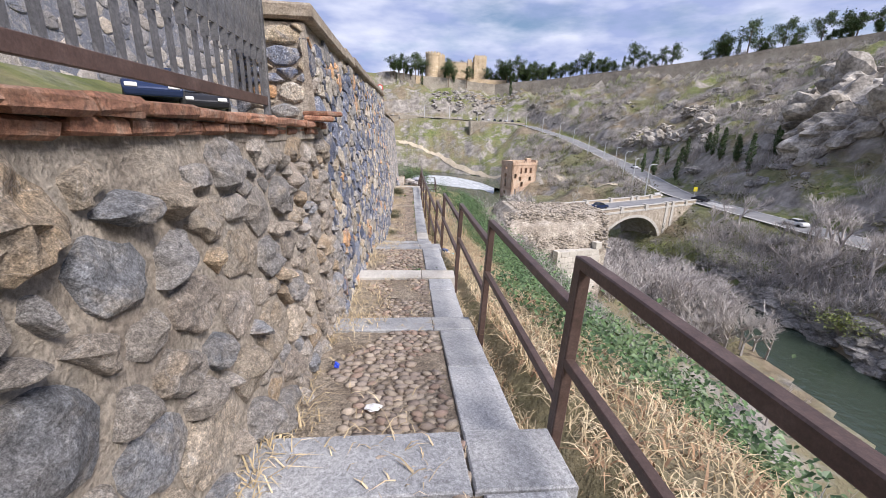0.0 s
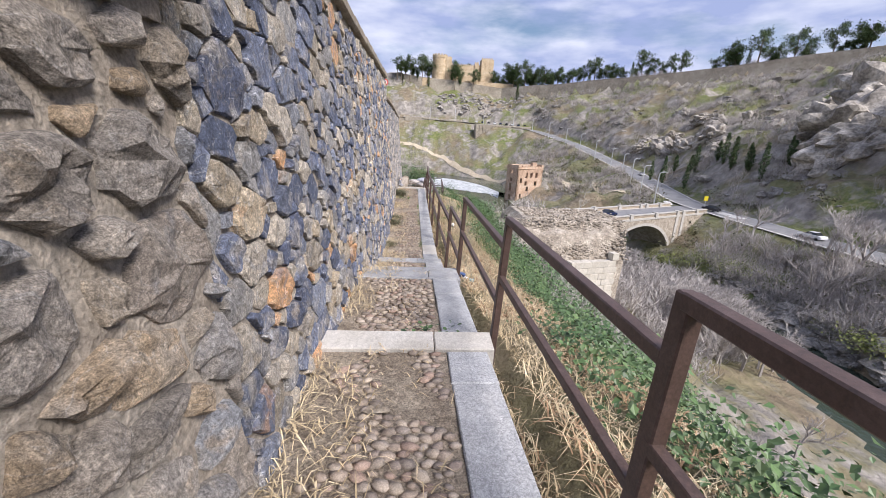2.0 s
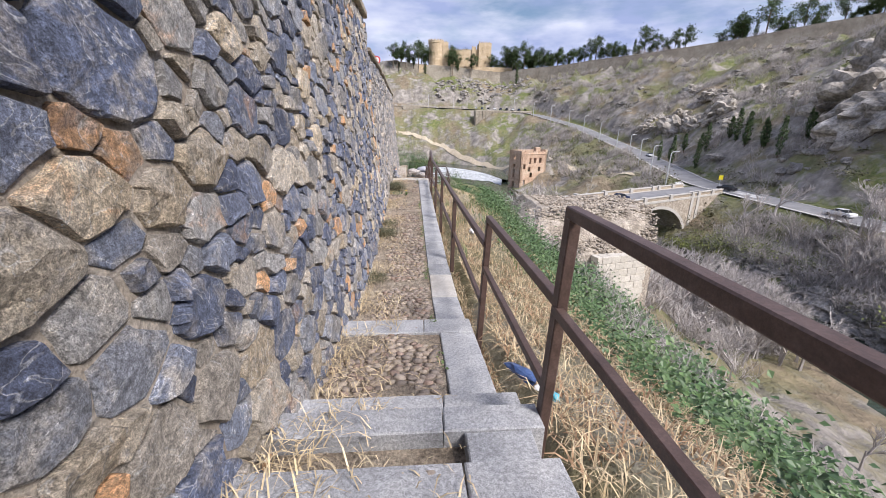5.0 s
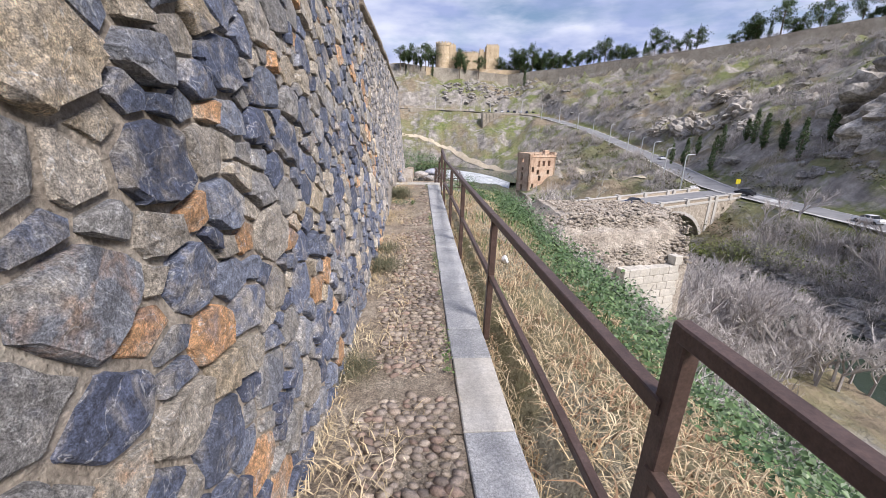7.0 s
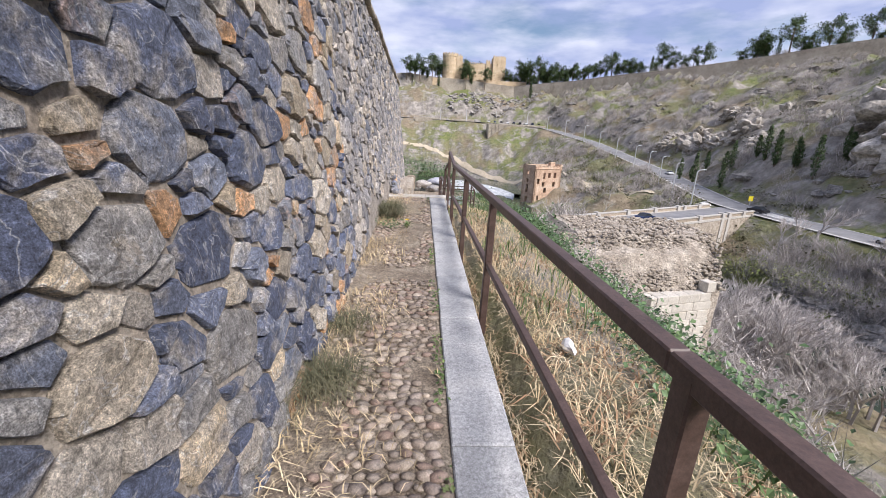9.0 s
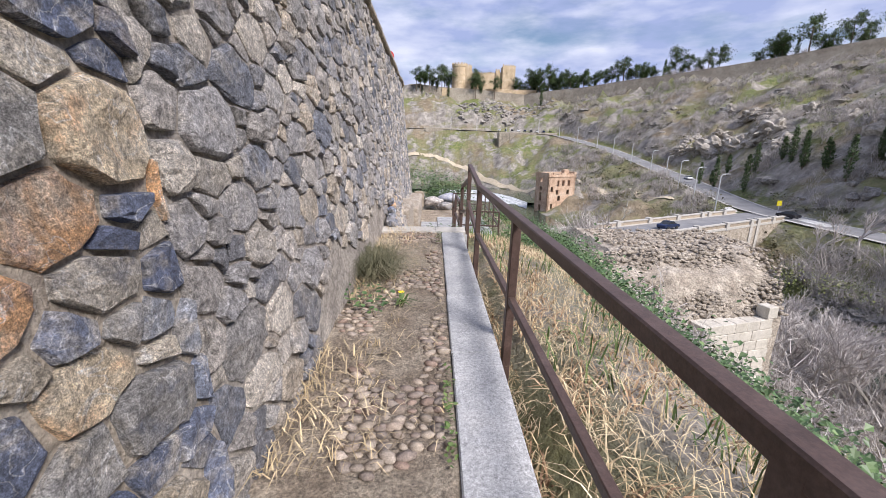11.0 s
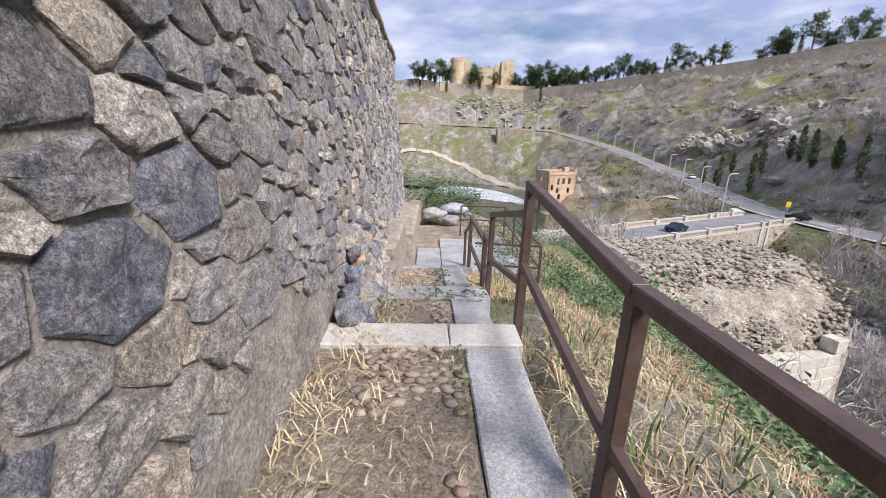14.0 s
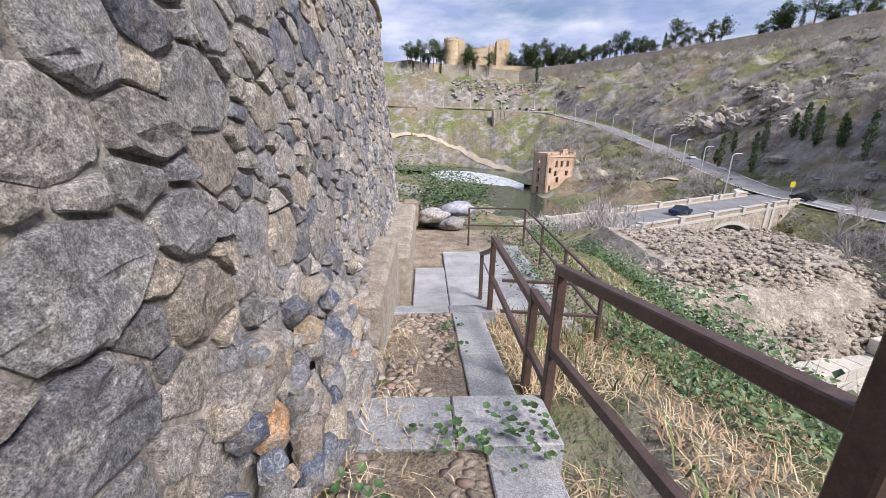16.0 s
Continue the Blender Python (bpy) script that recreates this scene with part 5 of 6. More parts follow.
castle.scale = (0.97, 0.97, 0.82)
round_tower(6.5, 4, 6.0, 23.5)
block("gatehouse", 8, 16.5, 0, 10, 22.5, ((3, 14), (5.5, 9)))
block("curtain_wall", 16.5, 42, 2.5, 5, 16.5, ((4, 8), (10, 8), (16, 8), (21, 8)))
block("turret", 36.5, 40.0, 1.6, 5, 19.0, ((1.2, 12),))
block("tower", 42, 52.5, 0, 10, 23.0, ((3, 15), (7, 10)))
put("terrace_wall", mesh_of("terrace_wall", *box_data(-8, 70, -3, -1.8, -6, 0.9, 0.1), M_castle), castle)

# long wall under the plateau's rim
rim_pts = []
for a, b in zip(RIM[1:6], RIM[2:7]):
    n_ = max(1, int(np.linalg.norm(b - a) / 6))
    rim_pts += [a + (b - a) * k / n_ for k in range(n_)]
rv, rf = [], []
for k, p in enumerate(rim_pts):
    d = rim_pts[min(k + 1, len(rim_pts) - 1)] - rim_pts[max(k - 1, 0)]
    s = np.array([d[1], -d[0], 0]) / np.hypot(d[0], d[1])
    top = 1.2 + 0.25 * math.sin(k * 0.7)
    rv += [p - s * 1.2 - [0, 0, 10], p - s * 0.6 + [0, 0, top], p + s * 0.2 + [0, 0, top], p + s * 0.2 - [0, 0, 10]]
    if k:
        a, b = 4 * k - 4, 4 * k
        rf += [(a + q, b + q, b + q + 1, a + q + 1) for q in range(3)]
put("wall_plateau", mesh_of("wall_plateau", rv, rf, M_townwall), label="long stone retaining wall under the plateau", category="wall", kind="structure")
up_wall = base("road_retaining_wall", (48, 284, 0), label="stone retaining wall under the upper road bend", category="wall")
put("face", mesh_of("face", *box_data(-5, 34, -1, 6, -4, 12.6, 0.2), M_townwall), up_wall)
for k in range(17):
    put("pilaster", mesh_of("pilaster", *box_data(-4.6 + 2.3 * k, -4.0 + 2.3 * k, -1.35, -0.9, -4, 12.4, 0.05), M_townwall), up_wall)
for x0, x1, z in ((-6, 16, 16.2), (20, 36, 16.0)):
    put("wall_upper", mesh_of("wall_upper", *box_data(x0, x1, 305.5, 306.2, z - 3.5, z - 0.3, 0.1), M_townwall), label="low pale wall beside the upper road", category="wall", kind="structure")

# ---- trees ----
def pine(seed, h, spread, name="pine_tree", label="tall pine with an open dark crown", trunk=0.45):
    """A bare trunk with limbs that carry uneven pads of needles."""
    r = np.random.default_rng(seed)
    c = base(name, label=label, category="tree", group="trees on the ridge")
    bend = r.uniform(-0.6, 0.6, 2)
    pts_ = [(bend[0] * k * k, bend[1] * k * k, h * k * 0.95) for k in np.linspace(0, 1, 6)]
    limbs, cen = [tube_data([(0, 0, -1.5), *pts_[1:]], [0.30, 0.26, 0.22, 0.18, 0.13, 0.05])], []
    for i in range(11):
        k = trunk + (1 - trunk) * (i + r.uniform(0, 0.8)) / 11
        a, ln = r.uniform(0, math.tau), spread * (1.1 - 0.6 * abs(k - 0.7) / 0.3) * r.uniform(0.5, 1.1)
        p0 = Vector((bend[0] * k * k, bend[1] * k * k, h * k * 0.95))
        p1 = p0 + Vector((math.cos(a) * ln, math.sin(a) * ln, ln * r.uniform(0.1, 0.5)))
        limbs.append(tube_data([p0, (p0 + p1) / 2 - Vector((0, 0, 0.1)), p1], [0.10, 0.07, 0.03], 4))
        cen.append(np.array(p1) + r.normal(0, 1, (110, 3)) * [ln * 0.36, ln * 0.36, 0.6])
        cen.append(np.array((p0 + p1) / 2) + r.normal(0, 1, (55, 3)) * [ln * 0.28, ln * 0.28, 0.5])
    put("trunk", mesh_of("trunk", *join(limbs), M_bark), c)
    put("crown", mesh_of("crown", *leaves_data(r, np.concatenate(cen), 0.62, 0.9, 0.6), M_needle), c)
    return c


def cypress(seed, h, w):
    r = np.random.default_rng(seed)
    c = base("cypress_tree", label="dark narrow cypress on the hillside", category="tree", group="cypresses on the hill")
    put("trunk", mesh_of("trunk", *tube_data([(0, 0, -1), (0, 0, h * 0.5), (0, 0, h * 0.95)], [0.2, 0.14, 0.03]), M_bark), c)
    k = r.uniform(0.06, 1, 900)
    rad = w * np.sin(np.minimum(k * 2.6, 1.57)) * (1.03 - k) ** 0.6 * (0.75 + 0.25 * np.sin(k * 31))
    a = r.uniform(0, math.tau, 900)
    q = np.sqrt(r.uniform(0.2, 1, 900))
    put("crown", mesh_of("crown", *leaves_data(r, np.stack([np.cos(a) * rad * q, np.sin(a) * rad * q, k * h], 1), 0.55, 1.2, 0.6), M_needle), c)
    return c


rng = np.random.default_rng(77)
pines = [pine(1, 13, 3.4), pine(2, 11, 3.0), pine(3, 15, 3.6), pine(4, 9, 2.8, trunk=0.25)]
cyps = [cypress(5, 11, 2.2), cypress(6, 8, 2.3)]
used = set()


def plant(pool, i, x, y, z, s=1.0):
    ob = pool[i % len(pool)]
    m = pose(x, y, z, 0, 0, float(rng.uniform(0, 360)))
    if ob.name in used:
        t = copy_thing(ob, m)
    else:
        used.add(ob.name)
        ob.matrix_basis = m
        t = ob
    t.scale = (s, s, s * float(rng.uniform(0.9, 1.1)))


spots = [(-14, 346), (-11, 349), (-4, 347), (2, 350), (6, 346), (-8, 352), (33, 346), (37, 348), (48, 345), (69, 352), (78, 350)]
for i, (x, y) in enumerate(spots):
    plant(pines, i, x, y, 43 + (4 if x < 10 else -1), 1.15)
for i in range(110):
    k = i / 110
    p = np.array([np.interp(k, np.linspace(0, 1, len(RIM) - 2), RIM[1:-1, q]) for q in range(3)])
    d = rng.uniform(3, 26)
    x, y = p[0] + d * (0.9 if k < 0.4 else 0.35), p[1] + d * (0.3 if k < 0.4 else 0.9)
    if i % 7 == 3:
        plant(cyps, i, x, y, p[2] - 1, 1.1)
    else:
        plant(pines, i, x, y, p[2] - 1.2, float(rng.uniform(0.9, 1.6)))
for x, y, s in ((78.6, 318, 1.1), (30, 350, 0.8), (11.5, 349, 1.0)):
    plant(cyps, 0, x, y, 41.0 if y > 330 else 33, s)
for i in range(16):
    x, y = 93 + rng.uniform(-3, 9), 98 + 3.6 * i + rng.uniform(-3, 3)
    plant(cyps, i, x, y, zg(x, y), float(rng.uniform(0.55, 0.95)))


def bare_tree(seed, h):
    """A leafless tree: forked branches down to fine twigs."""
    r = random.Random(seed)
    out = []

    def grow(p, d, ln, w, depth):
        q = p + d * ln
        out.append(tube_data([p, q], [w, w * 0.65], 4 if depth > 2 else 3))
        if depth:
            for _ in range(3):
                t = Vector((r.uniform(-1, 1), r.uniform(-1, 1), r.uniform(-0.2, 0.9))).normalized()
                grow(p + d * ln * r.uniform(0.6, 1), (d + t * 0.75).normalized(), ln * r.uniform(0.55, 0.8), w * 0.63, depth - 1)
    grow(Vector((0, 0, -0.4)), Vector((r.uniform(-0.1, 0.1), 0, 1)).normalized(), h * 0.34, h * 0.018, 5)
    return join(out)


bt = [mesh_of("bare_tree", *bare_tree(i, 9), M_pale_bark if i == 0 else M_twig) for i in range(5)]
spots = []
while len(spots) < 170:
    y = rng.uniform(14, 80)
    edge, w = np.interp(y, RIVER_Y, RIVER_X), np.interp(y, RIVER_Y, RIVER_W)
    x = edge - w - rng.uniform(0.3, 13) if len(spots) % 4 else edge + w + rng.uniform(5, 17)
    if not (4 < x < 22 and 27 < y < 47) and not (y < 37 and x < edge) and all(math.hypot(x - a, y - b) > 1.6 for a, b in spots):
        spots.append((x, y))
for i, (x, y) in enumerate(spots):
    ob = put("bare_tree", bt[1 + i % 4], label="leafless grey tree in the river wood", category="tree", group="river wood trees", m=pose(x, y, zg(x, y), 0, 0, 77 * i))
    s = float(rng.uniform(0.7, 1.2))
    ob.scale = (s * 1.15, s * 1.15, s)
for i, (x, y, s, k) in enumerate(((57, 128, 1.2, 0), (52, 120, 0.9, 0), (33, 66, 0.8, 1), (30, 46, 0.8, 2), (34, 38, 0.7, 1), (24, 30, 0.6, 2), (29, 24, 0.6, 1))):
    ob = put("bare_tree", bt[k], label="leafless pale tree on the river bank" if k == 0 else "leafless grey tree on the gorge slope", category="tree", m=pose(x, y, zg(x, y), 0, 0, 40 * i))
    ob.scale = (s, s, s)

# scrub of bare stems, joined
tv, tf = [], []
shapes = []
for sseed in range(5):
    r = np.random.default_rng(100 + sseed)
    n_ = 26
    a, le, h = r.uniform(0, math.tau, n_), r.uniform(0.05, 0.7, n_), r.uniform(0.5, 1.0, n_)
    p0 = np.stack([r.normal(0, 0.16, n_), r.normal(0, 0.16, n_), np.full(n_, -0.05)], 1)
    p1 = p0 + np.stack([np.cos(a) * le, np.sin(a) * le, h], 1) * 0.8
    q0, q1, wd = [p0], [p1], [np.full(n_, 0.013)]
    for _ in range(4):
        k = r.uniform(0.25, 0.95, (n_, 1))
        s0 = p0 + (p1 - p0) * k
        q0.append(s0)
        q1.append(s0 + r.normal(0, 0.17, (n_, 3)) + [0, 0, 0.16])
        wd.append(np.full(n_, 0.009))
    q0, q1, wd = np.concatenate(q0), np.concatenate(q1), np.concatenate(wd)
    a = r.uniform(0, math.tau, len(q0))
    w = np.stack([-np.sin(a), np.cos(a), np.zeros(len(a))], 1) * wd[:, None]
    v = np.stack([q0 - w, q0 + w, q1], 1).reshape(-1, 3)
    shapes.append((v, np.arange(3 * len(q0)).reshape(-1, 3)))
pts_s = []
while len(pts_s) < 4300:
    i = len(pts_s)
    if i < 500:
        x, y = rng.uniform(4.5, 22), rng.uniform(-4, 30)
    elif i < 1500:
        x, y = rng.uniform(14, 72), rng.uniform(2, 78)
    elif i < 1850:
        x, y = rng.uniform(60, 92), rng.uniform(110, 250)
    else:
        x, y = rng.uniform(84, 205), rng.uniform(60, 310)
    dr = abs(x - np.interp(y, RIVER_Y, RIVER_X)) - np.interp(y, RIVER_Y, RIVER_W)
    if dr < 1.5 or line_near(np.array([[x, y]]), ROAD)[0][0] < 7 or (6 < x < 21 and 28 < y < 45):
        continue
    if noise.noise(Vector((x * 0.05, y * 0.05, 0))) < -0.12 or (y < 40 and 31 < x < np.interp(y, RIVER_Y, RIVER_X)):
        continue
    pts_s.append((x, y))
zs = ground_z(pts_s)
parts_v, parts_f, o = [], [], 0
for (x, y), z in zip(pts_s, zs):
    v, f = shapes[int(rng.integers(5))]
    s = rng.uniform(0.8, 1.7) if x < 22 and y < 32 else rng.uniform(2.0, 4.6) if y < 100 else rng.uniform(2, 5)
    a = rng.uniform(0, 6.28)
    rot = np.array([[math.cos(a), math.sin(a), 0], [-math.sin(a), math.cos(a), 0], [0, 0, 1]])
    parts_v.append(v @ rot * s + [x, y, z - 0.1])
    parts_f.append(f + o)
    o += len(v)
put("bare_scrub", mesh_of("bare_scrub", np.concatenate(parts_v), np.concatenate(parts_f), M_twig), label="grey leafless scrub on the gorge slopes", category="scrub", kind="stuff")

# green bushes on the hill, joined
cen = []
for i in range(900):
    x, y = (rng.uniform(84, 240), rng.uniform(40, 330)) if i % 3 else (rng.uniform(56, 90), rng.uniform(20, 220))
    if line_near(np.array([[x, y]]), ROAD)[0][0] < 6:
        continue
    s = rng.uniform(0.6, 2.0)
    z = zg(x, y)
    if z < WATER + 1:
        continue
    cen.append(np.array([x, y, z + s * 0.45]) + rng.normal(0, 1, (46, 3)) * [s, s, s * 0.45])
put("green_bushes", mesh_of("green_bushes", *leaves_data(rng, np.concatenate(cen), 0.6, 0.9), M_shrub), label="low grey-green bushes over the hillside", category="bushes", kind="stuff")

# fresh yellow-green bushes below the road
for x, y, w in ((59, 74, 2.6), (61, 66, 2.2), (57, 81, 1.8), (62, 59, 1.6), (56, 40, 1.5)):
    q = rng.normal(0, 1, (1500, 3)) * [w, w, w * 0.4]
    q = q[np.array([noise.noise(Vector((a * 0.7, b * 0.7, c * 0.9))) > -0.12 for a, b, c in q])]
    put("green_bush", mesh_of("green_bush", *leaves_data(rng, q + [0, 0, w * 0.55], 0.34, 0.9), M_fresh), label="fresh yellow-green bush on the river bank", category="bush", m=pose(x, y, zg(x, y)))

# outcrops and scree, joined
bits = []
lowpoly = [rock_data(rng, 1, 0.8, 0.7, 2, 0.34) for _ in range(8)]
tries = []
for i in range(2300):
    if i < 1400:
        x, y, s = rng.uniform(86, 215), rng.uniform(20, 300), 0.7 + 2.6 * rng.uniform(0, 1) ** 3
    elif i < 1700:
        x, y, s = rng.uniform(52, 68), rng.uniform(18, 60), rng.uniform(0.3, 1.2)
    elif i < 2000:
        x, y, s = rng.uniform(20, 90), rng.uniform(310, 343), rng.uniform(0.8, 2.4)
    else:
        y = rng.uniform(10, 70)
        x, s = np.interp(y, RIVER_Y, RIVER_X) + np.interp(y, RIVER_Y, RIVER_W) + rng.uniform(0, 5), rng.uniform(0.5, 1.8)
    if noise.noise(Vector((x * 0.03, y * 0.03, 5))) > 0.06 or i >= 1400:
        tries.append((x, y, s))
tp = np.array([t[:2] for t in tries])
tz = ground_z(tp)
dro = line_near(tp, ROAD)[0]
for (x, y, s), z, dd in zip(tries, tz, dro):
    if dd < 7 + s:
        continue
    v, f = lowpoly[int(rng.integers(8))]
    v = np.asarray(v)
    a = rng.uniform(0, 6.28)
    rot = np.array([[math.cos(a), math.sin(a), 0], [-math.sin(a), math.cos(a), 0], [0, 0, 1]])
    bits.append((v @ rot * [s, s * rng.uniform(0.6, 1.3), s * rng.uniform(0.5, 1.0)] + [x, y, z - 0.25 * s], f))
put("rock_outcrops", mesh_of("rock_outcrops", *join(bits), M_rock), label="grey rock outcrops and scree on the slopes", category="rocks", kind="stuff")
crags = [mesh_of("cliff", *crag_data(rng, 1.25, 1.0, 0.85), M_cliff) for _ in range(5)]
for i in range(40):
    if i < 7:
        x, y, s = ((104, 88, 10), (110, 100, 11), (112, 76, 12), (121, 90, 11), (103, 70, 9), (119, 64, 13), (128, 106, 12))[i]
    else:
        k = rng.uniform(0, 1)
        x, y, s = 106 + 40 * k + rng.uniform(-6, 6), rng.uniform(95, 225), rng.uniform(3.0, 6.5)
        if noise.noise(Vector((x * 0.03, y * 0.03, 11))) < -0.15:
            continue
    ob = put("cliff", crags[i % 5], label="bare fractured grey cliff above the road", category="cliff", m=pose(x, y, zg(x, y) - 0.15 * s, rng.uniform(-15, 15), -22, rng.uniform(0, 360)))
    ob.scale = (s, s, s * rng.uniform(0.75, 1.1))

# ---- plants beside the path ----
rng = np.random.default_rng(91)


def scatter(n, x0, x1, y0, y1, power=1.0):
    x = x0 + (x1 - x0) * rng.uniform(0, 1, n) ** power
    y = rng.uniform(y0, y1, n)
    return np.stack([x, y], 1)


def on_ground(p, lift=0.0):
    return np.column_stack([p, ground_z(p) + lift])


def patchy(p, scale, cut, seed):
    keep = [noise.noise(Vector((x * scale, y * scale, seed))) > cut for x, y in p]
    return p[np.array(keep)]


# brambles along the outer slope
cen = []
for x, y in patchy(scatter(3400, 0.7, 5.8, -4, 31, 0.9), 0.55, -0.2, 1.0):
    if x < 0.75 + 0.25 * math.sin(y * 0.7) + (0.7 if 8 < y < 24 else 0) or x > 4.6 + 1.4 * noise.noise(Vector((y * 0.4, 0, 0))):
        continue
    h = rng.uniform(0.12, 0.34) + 0.4 * max(0, noise.noise(Vector((x * 0.8, y * 0.8, 7)))) * min(1, max(0, x - 1.0))
    cen.append(np.array([x, y, zg(x, y) + h * 0.5]) + rng.normal(0, 1, (58, 3)) * [0.17, 0.17, h * 0.5])
put("bramble_thicket", mesh_of("bramble_thicket", *leaves_data(rng, np.concatenate(cen), 0.058, 0.9, 0.75), M_leaf), label="green bramble thicket covering the slope", category="brambles", kind="stuff")
cen = []
for x, y in patchy(scatter(1500, 3.8, 17, -6, 27, 1.2), 0.25, -0.14, 2.0):
    cen.append(np.array([x, y, zg(x, y) + 0.3]) + rng.normal(0, 1, (60, 3)) * [0.4, 0.4, 0.24])
put("slope_ivy", mesh_of("slope_ivy", *leaves_data(rng, np.concatenate(cen), 0.13, 0.9, 0.8), M_leaf), label="dense green ivy on the steep slope", category="ivy", kind="stuff")
# straw and dead stalks
p = scatter(40000, 0.08, 3.0, -4, 27, 1.5)
put("dry_grass", mesh_of("dry_grass", *blades_data(rng, on_ground(p, 0.0), 0.11, 1.9, 0.0034), M_straw), label="flattened dry yellow grass beside the railing", category="grass", kind="stuff")
p = patchy(scatter(16000, 0.12, 2.4, -4, 27, 1.2), 1.3, -0.1, 4.0)
put("dead_bracken", mesh_of("dead_bracken", *blades_data(rng, on_ground(p, -0.01), 0.10, 2.1, 0.006), M_rust), label="brown dead stalks and leaf litter on the verge", category="litter", kind="stuff")
p = patchy(scatter(9000, 0.3, 4.5, 12, 31, 0.8), 0.9, 0.05, 6.0)
put("green_grass", mesh_of("green_grass", *blades_data(rng, on_ground(p, -0.01), 0.26, 0.8, 0.006), M_grass), label="fresh green grass tufts on the slope", category="grass", kind="stuff")
# straw against the wall
p = patchy(scatter(6500, 0, 0.5, 0.2, 23.5, 1.9), 1.1, -0.12, 8.0)
xs = wall_foot(p[:, 1]) + 0.03 + p[:, 0]
zz = path_z(p[:, 1])
put("path_straw", mesh_of("path_straw", *blades_data(rng, np.column_stack([xs, p[:, 1], zz + 0.01]), 0.075, 2.0, 0.003), M_straw), label="dry straw drifted against the wall's foot", category="straw", kind="stuff")
p = patchy(scatter(2600, -1.25, -0.35, 0.4, 23.5), 2.2, 0.02, 9.0)
put("path_litter", mesh_of("path_litter", *blades_data(rng, np.column_stack([p, path_z(p[:, 1]) + 0.012]), 0.04, 3.0, 0.003), M_straw), label="short dry stalks lying on the cobbles", category="straw", kind="stuff")
p = scatter(900, -0.40, -0.33, 8.4, 20)
p = patchy(p, 1.5, 0.05, 3.0)
put("kerb_weeds", mesh_of("kerb_weeds", *leaves_data(rng, np.column_stack([p, path_z(p[:, 1]) + 0.02]), 0.03, 0.6), M_grass), label="small green weeds along the kerb joint", category="weeds", kind="stuff")


def tuft(name, x, y, h, spread, n, material, label, lean=0.9):
    z = float(path_z(y))
    r = rng.normal(0, spread, (n, 2))
    n *= 2
    r = np.concatenate([r, r * 0.8])
    v, f = blades_data(rng, np.column_stack([r * 0.35, np.zeros(n)]), h, lean, 0.0017)
    return put(name, mesh_of(name, v, f, material), label=label, category="plant", m=pose(x, y, z))


for x, y, h, n in ((-1.06, 17.9, 0.27, 700), (-1.10, 18.35, 0.24, 420), (-1.10, 13.3, 0.19, 380), (-1.08, 14.0, 0.14, 200), (-1.12, 11.1, 0.12, 240), (-1.05, 20.35, 0.2, 160)):
    tuft("dry_shrub", x, y, h, 0.30, n, M_shrub, "wiry grey-green shrub growing at the wall's foot", 1.9)


def mallow(x, y, size, n, label="low green mallow plant with round leaves"):
    """Round leaves on short stalks in a loose rosette."""
    z = float(path_z(y))
    c = base("mallow_plant", (x, y, z), label=label, category="plant")
    for k in range(n):
        a, d, h = rng.uniform(0, 6.28), size * math.sqrt(rng.uniform(0, 1)), rng.uniform(0.03, 0.11)
        r = rng.uniform(0.010, 0.024)
        q = Vector((math.cos(a) * d, math.sin(a) * d, h))
        t, u = rng.uniform(-0.4, 0.4, 2)
        v = [q] + [q + Vector((math.cos(b) * r * (1 + 0.12 * math.cos(5 * b)), math.sin(b) * r * (1 + 0.12 * math.cos(5 * b)), r * (0.25 + t * math.cos(b) + u * math.sin(b)))) for b in np.arange(10) * math.tau / 10]
        put("leaf", mesh_of("leaf", v, [(0, 1 + i, 1 + (i + 1) % 10) for i in range(10)], M_leaf), c)


for x, y, s, n in ((-1.05, 17.25, 0.26, 60), (-0.95, 17.0, 0.16, 26), (-0.16, 21.32, 0.24, 60), (-0.55, 21.35, 0.16, 30), (-0.28, 5.08, 0.12, 18), (-0.55, 5.05, 0.13, 20), (-0.38, 23.2, 0.12, 22), (-0.35, 22.7, 0.09, 14), (-0.95, 20.95, 0.16, 20)):
    mallow(x, y, s, n)
dand = base("dandelion", (-0.72, 17.15, float(path_z(17.15))), label="yellow dandelion flowering among the cobbles", category="flower")
for i in range(9):
    a = i * 0.7
    v, f = blades_data(rng, [(0, 0, 0)] * 2, 0.12, 1.4, 0.012)
    put("leaf", mesh_of("leaf", v, f, M_grass), dand)
v = [(0, 0, 0.13)] + [(0.026 * math.cos(b), 0.026 * math.sin(b), 0.125 + 0.012 * (i % 2)) for i, b in enumerate(np.arange(16) * math.tau / 16)]
put("flower_head", mesh_of("flower_head", v, [(0, 1 + i, 1 + (i + 1) % 16) for i in range(16)], M_flower), dand)
# thicket beyond the landing
cen = []
for i in range(120):
    x, y = rng.uniform(-1.6, 1.0), rng.uniform(29.3, 32.5)
    cen.append(np.array([x, y, -0.75 + rng.uniform(0, 0.85) * (1.1 - 0.25 * x)]) + rng.normal(0, 1, (45, 3)) * [0.22, 0.22, 0.16])
put("bush", mesh_of("bush", *leaves_data(rng, np.concatenate(cen), 0.08, 0.6, 0.8), M_leaf), label="dense green ivy bush behind the landing", category="bush")
for x, y, s in ((0.3, 33.5, 0.9), (-0.6, 34.5, 1.1)):
    put("boulder", mesh_of("boulder", *rock_data(rng, s, s * 0.8, s * 0.6, 3, 0.15), M_rock), label="pale boulder above the river bend", category="boulder", m=pose(x, y, zg(x, y) + 0.5))

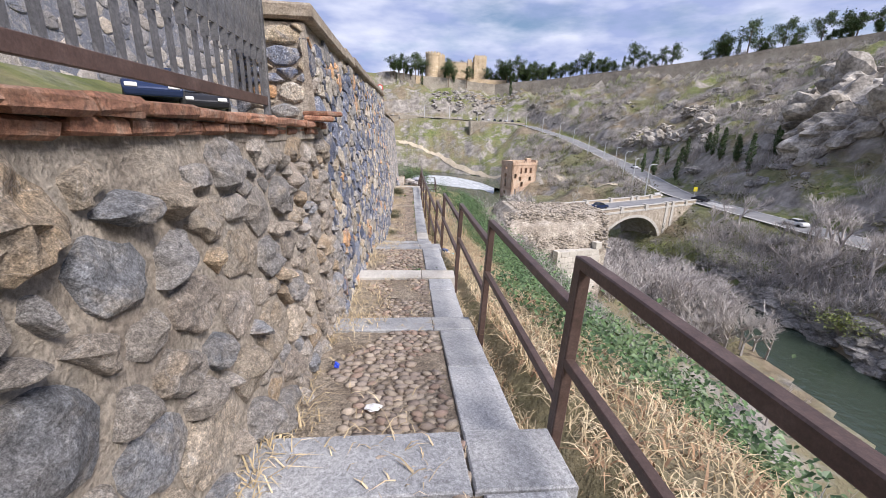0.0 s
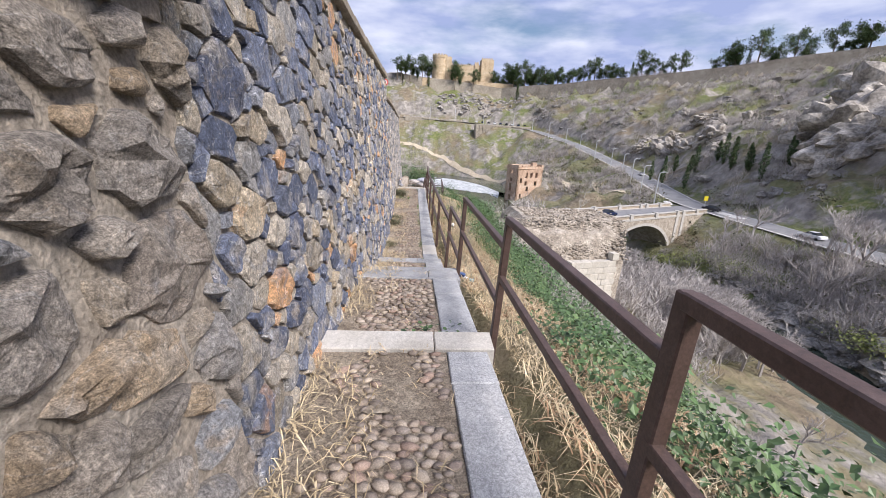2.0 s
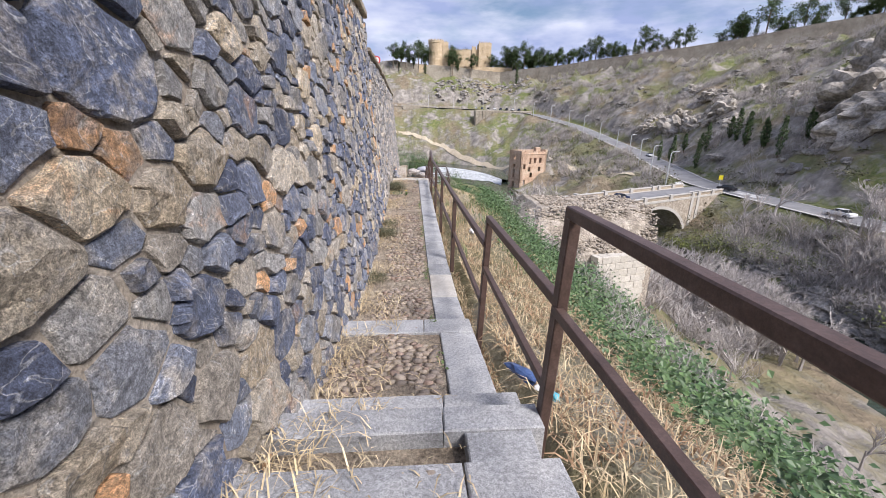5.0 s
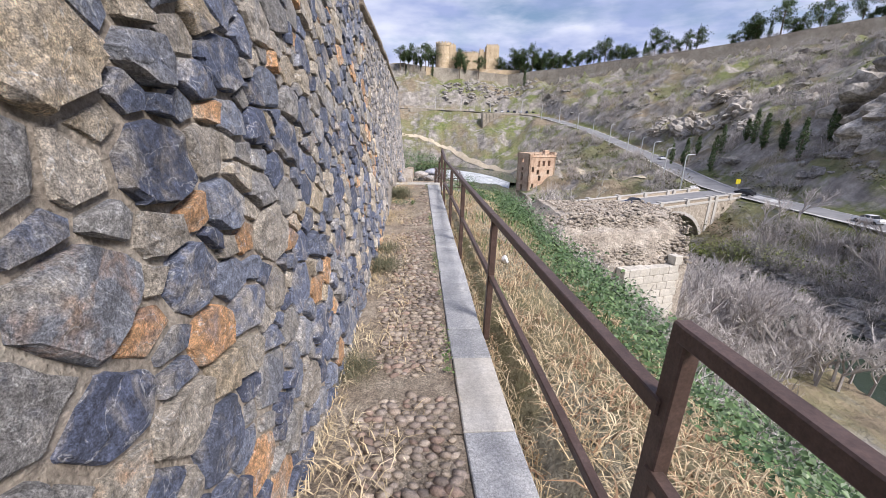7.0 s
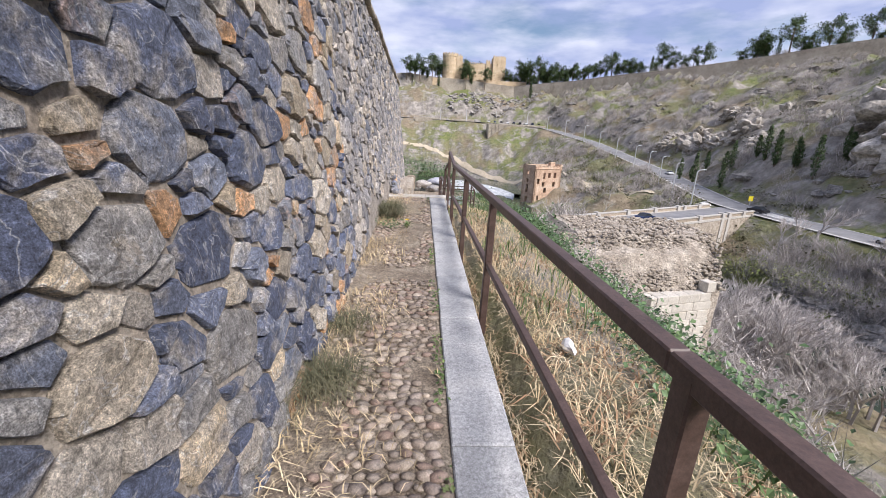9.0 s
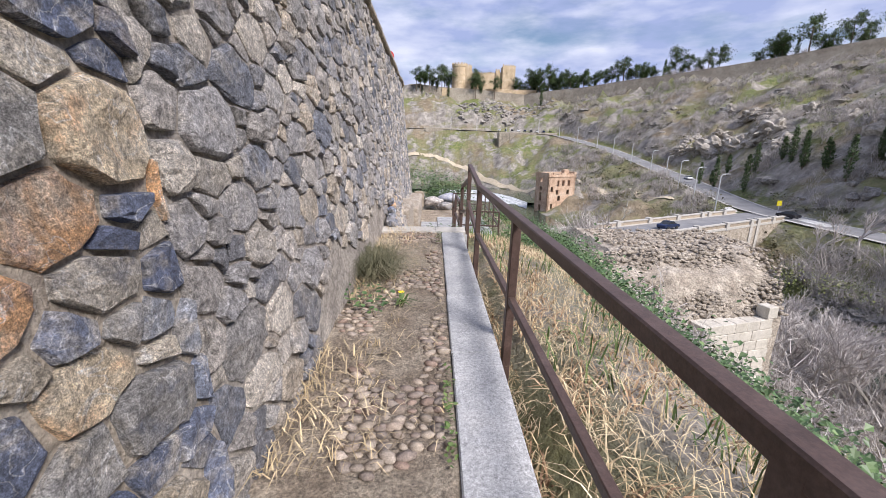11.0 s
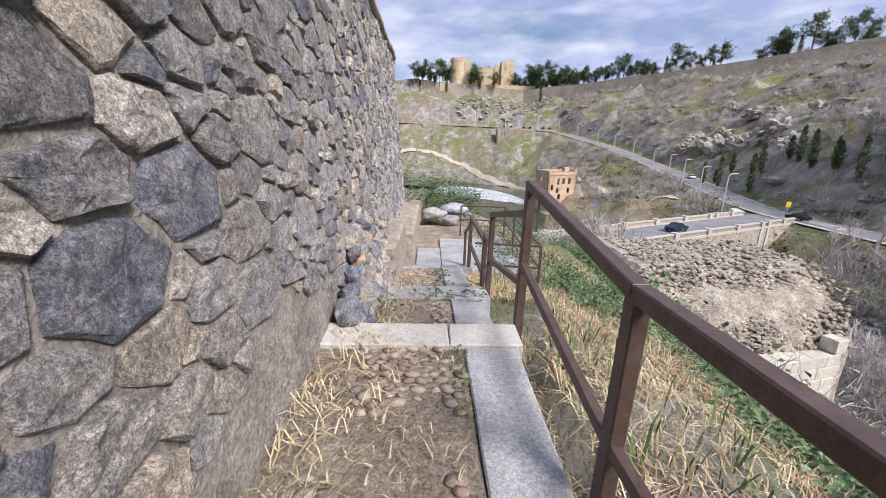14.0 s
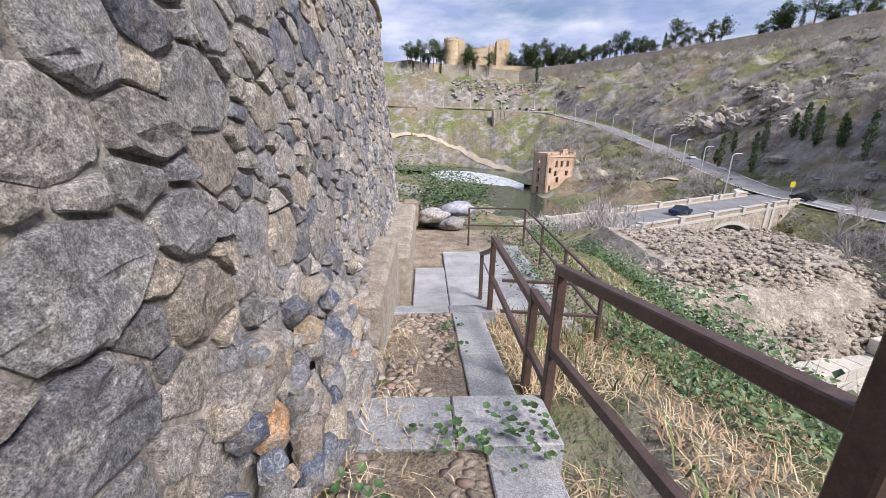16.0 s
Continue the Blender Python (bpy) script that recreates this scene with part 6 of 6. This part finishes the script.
# ---- litter ----
def crumpled(name, at, size, material, label, turn=0):
    v, f = rock_data(rng, *size, 2, 0.3)
    return put(name, mesh_of(name, v, f, material), label=label, category="litter", m=pose(*at, 0, 0, turn))


crumpled("crisp_packet", (0.26, 8.42, zg(0.26, 8.42) + 0.06), (0.06, 0.15, 0.035), M_bluebag, "crumpled dark blue crisp packet on the verge", 25)
crumpled("plastic_cup", (0.42, 8.15, zg(0.42, 8.15) + 0.04), (0.035, 0.06, 0.03), M_cyan, "cyan plastic scrap beside the blue packet")
crumpled("paper_scrap", (0.34, 8.22, zg(0.34, 8.22) + 0.05), (0.04, 0.03, 0.02), M_litter, "white paper scrap on dry grass")
crumpled("plastic_bottle", (0.72, 14.0, zg(0.72, 14.0) + 0.08), (0.05, 0.09, 0.05), M_litter, "crushed clear plastic bottle in the straw")
crumpled("bottle_cap", (-1.12, 2.05, float(path_z(2.05)) + 0.05), (0.022, 0.022, 0.02), M_bluecap, "bright blue plastic cap in the straw")
crumpled("tissue", (-0.82, 1.55, float(path_z(1.55)) + 0.02), (0.05, 0.035, 0.012), M_litter, "white tissue lying on the cobbles")
crumpled("flat_stone", (-0.80, 4.0, float(path_z(4.0)) + 0.015), (0.07, 0.04, 0.012), M_coping, "small pale flat stone on the cobbles")

# ---- pieces ----
face_stones(parapet, 11, -2.5, 3.45, top_parapet, 0.29, 0.215, 0.044, 0.042, M_boulder, (-1, 3.45), False, cut=0.13, dome=0.3, keep=0.78, ragged=0.10, crag=1.0)
face_stones(slate_wall, 12, 3.45, 15.25, top_slate, 0.27, 0.19, 0.022, 0.030, M_slate, (3.5, 9.0), False, cut=0.06, dome=0.05, keep=0.91, ragged=0.05, crag=0.6)
face_stones(old_wall, 13, 15.25, 31.5, top_old, 0.27, 0.185, 0.018, 0.024, M_granite, (16.5, 22), False, bare=(16.4, 22.4, 0.40), cut=0.08, dome=0.12, keep=0.88, ragged=0.06, crag=0.9)
# end face of the tall wall above the parapet
rng = np.random.default_rng(14)
for poly in stone_cells(rng, -2.15, -1.55, 2.85, 3.70, 0.30, 0.14, 0.03):
    v, f = stone_mesh(rng, poly, 0.035, lambda u, w, o: (u, 3.45 - o, w))
    put("stone", mesh_of("stone", v, f, M_slate), slate_wall)
# rubble fallen from the foot of the old wall
rng = np.random.default_rng(15)
for i in range(190):
    y = rng.uniform(20.05, 23.4)
    up = rng.uniform(0, 1) ** 1.2 * 0.78 * min(1, (y - 19.8) / 1.0)
    s = rng.uniform(0.045, 0.10) * (1.35 if up < 0.25 else 1.0)
    z = float(path_z(y)) + up
    v, f = rock_data(rng, s * 0.9, s * rng.uniform(0.9, 1.5), s * rng.uniform(0.7, 1.2), 1, 0.22)
    put("stone", mesh_of("stone", v, f, (M_granite, M_boulder, M_granite, M_slate)[i % 4]), old_wall, m=pose(face_x(y, z) + 0.16 - 0.16 * up, y, z, rng.uniform(-25, 25), rng.uniform(-25, 25), 0))
# cobbles: a few stone shapes shared by all
rng = np.random.default_rng(16)
cob = []
for k in range(10):
    v, f = rock_data(rng, 0.52, 0.36, 0.17, 1, 0.13)
    cob.append((v, f, mesh_of("cobble", v, f, M_cobble, True)))
single, rest = 0, []
for a, b in COBBLED:
    flat = 9.7 < a + 0.2 and b > 15 or a > 9.5 and b > 19
    y = max(a, -1.0) + 0.03
    while y < b - 0.05:
        x = -1.22 + rng.uniform(-0.03, 0.03)
        while x < -0.37:
            cover = noise.noise(Vector((x * 2.2, y * 1.6, 4))) + 0.7 * max(0, 0.35 - (x + 1.22)) / 0.35
            if cover < (0.28 if not flat else 0.12):
                s = rng.uniform(0.055, 0.115)
                yy, xx = y + rng.uniform(-0.012, 0.012), x + rng.uniform(-0.012, 0.012)
                z = float(path_z(min(max(yy, a + 0.01), b - 0.01))) - 0.008 + rng.uniform(-0.006, 0.004)
                k = int(rng.integers(10))
                m = pose(xx, yy, z, rng.uniform(-8, 8), rng.uniform(-8, 8), rng.uniform(-40, 40)) @ Matrix.Scale(s, 4)
                if single < 300 and (1.2 < y < 3.2 or 8.1 < y < 9.2 or 19.2 < y < 20.0):
                    single += 1
                    put("cobble", cob[k][2], path, m=m)
                else:
                    rest.append(([m @ p for p in cob[k][0]], cob[k][1]))
            x += rng.uniform(0.056, 0.09)
        y += 0.062
put("cobbles", mesh_of("cobbles", *join(rest), M_cobble, True), path, kind="stuff")
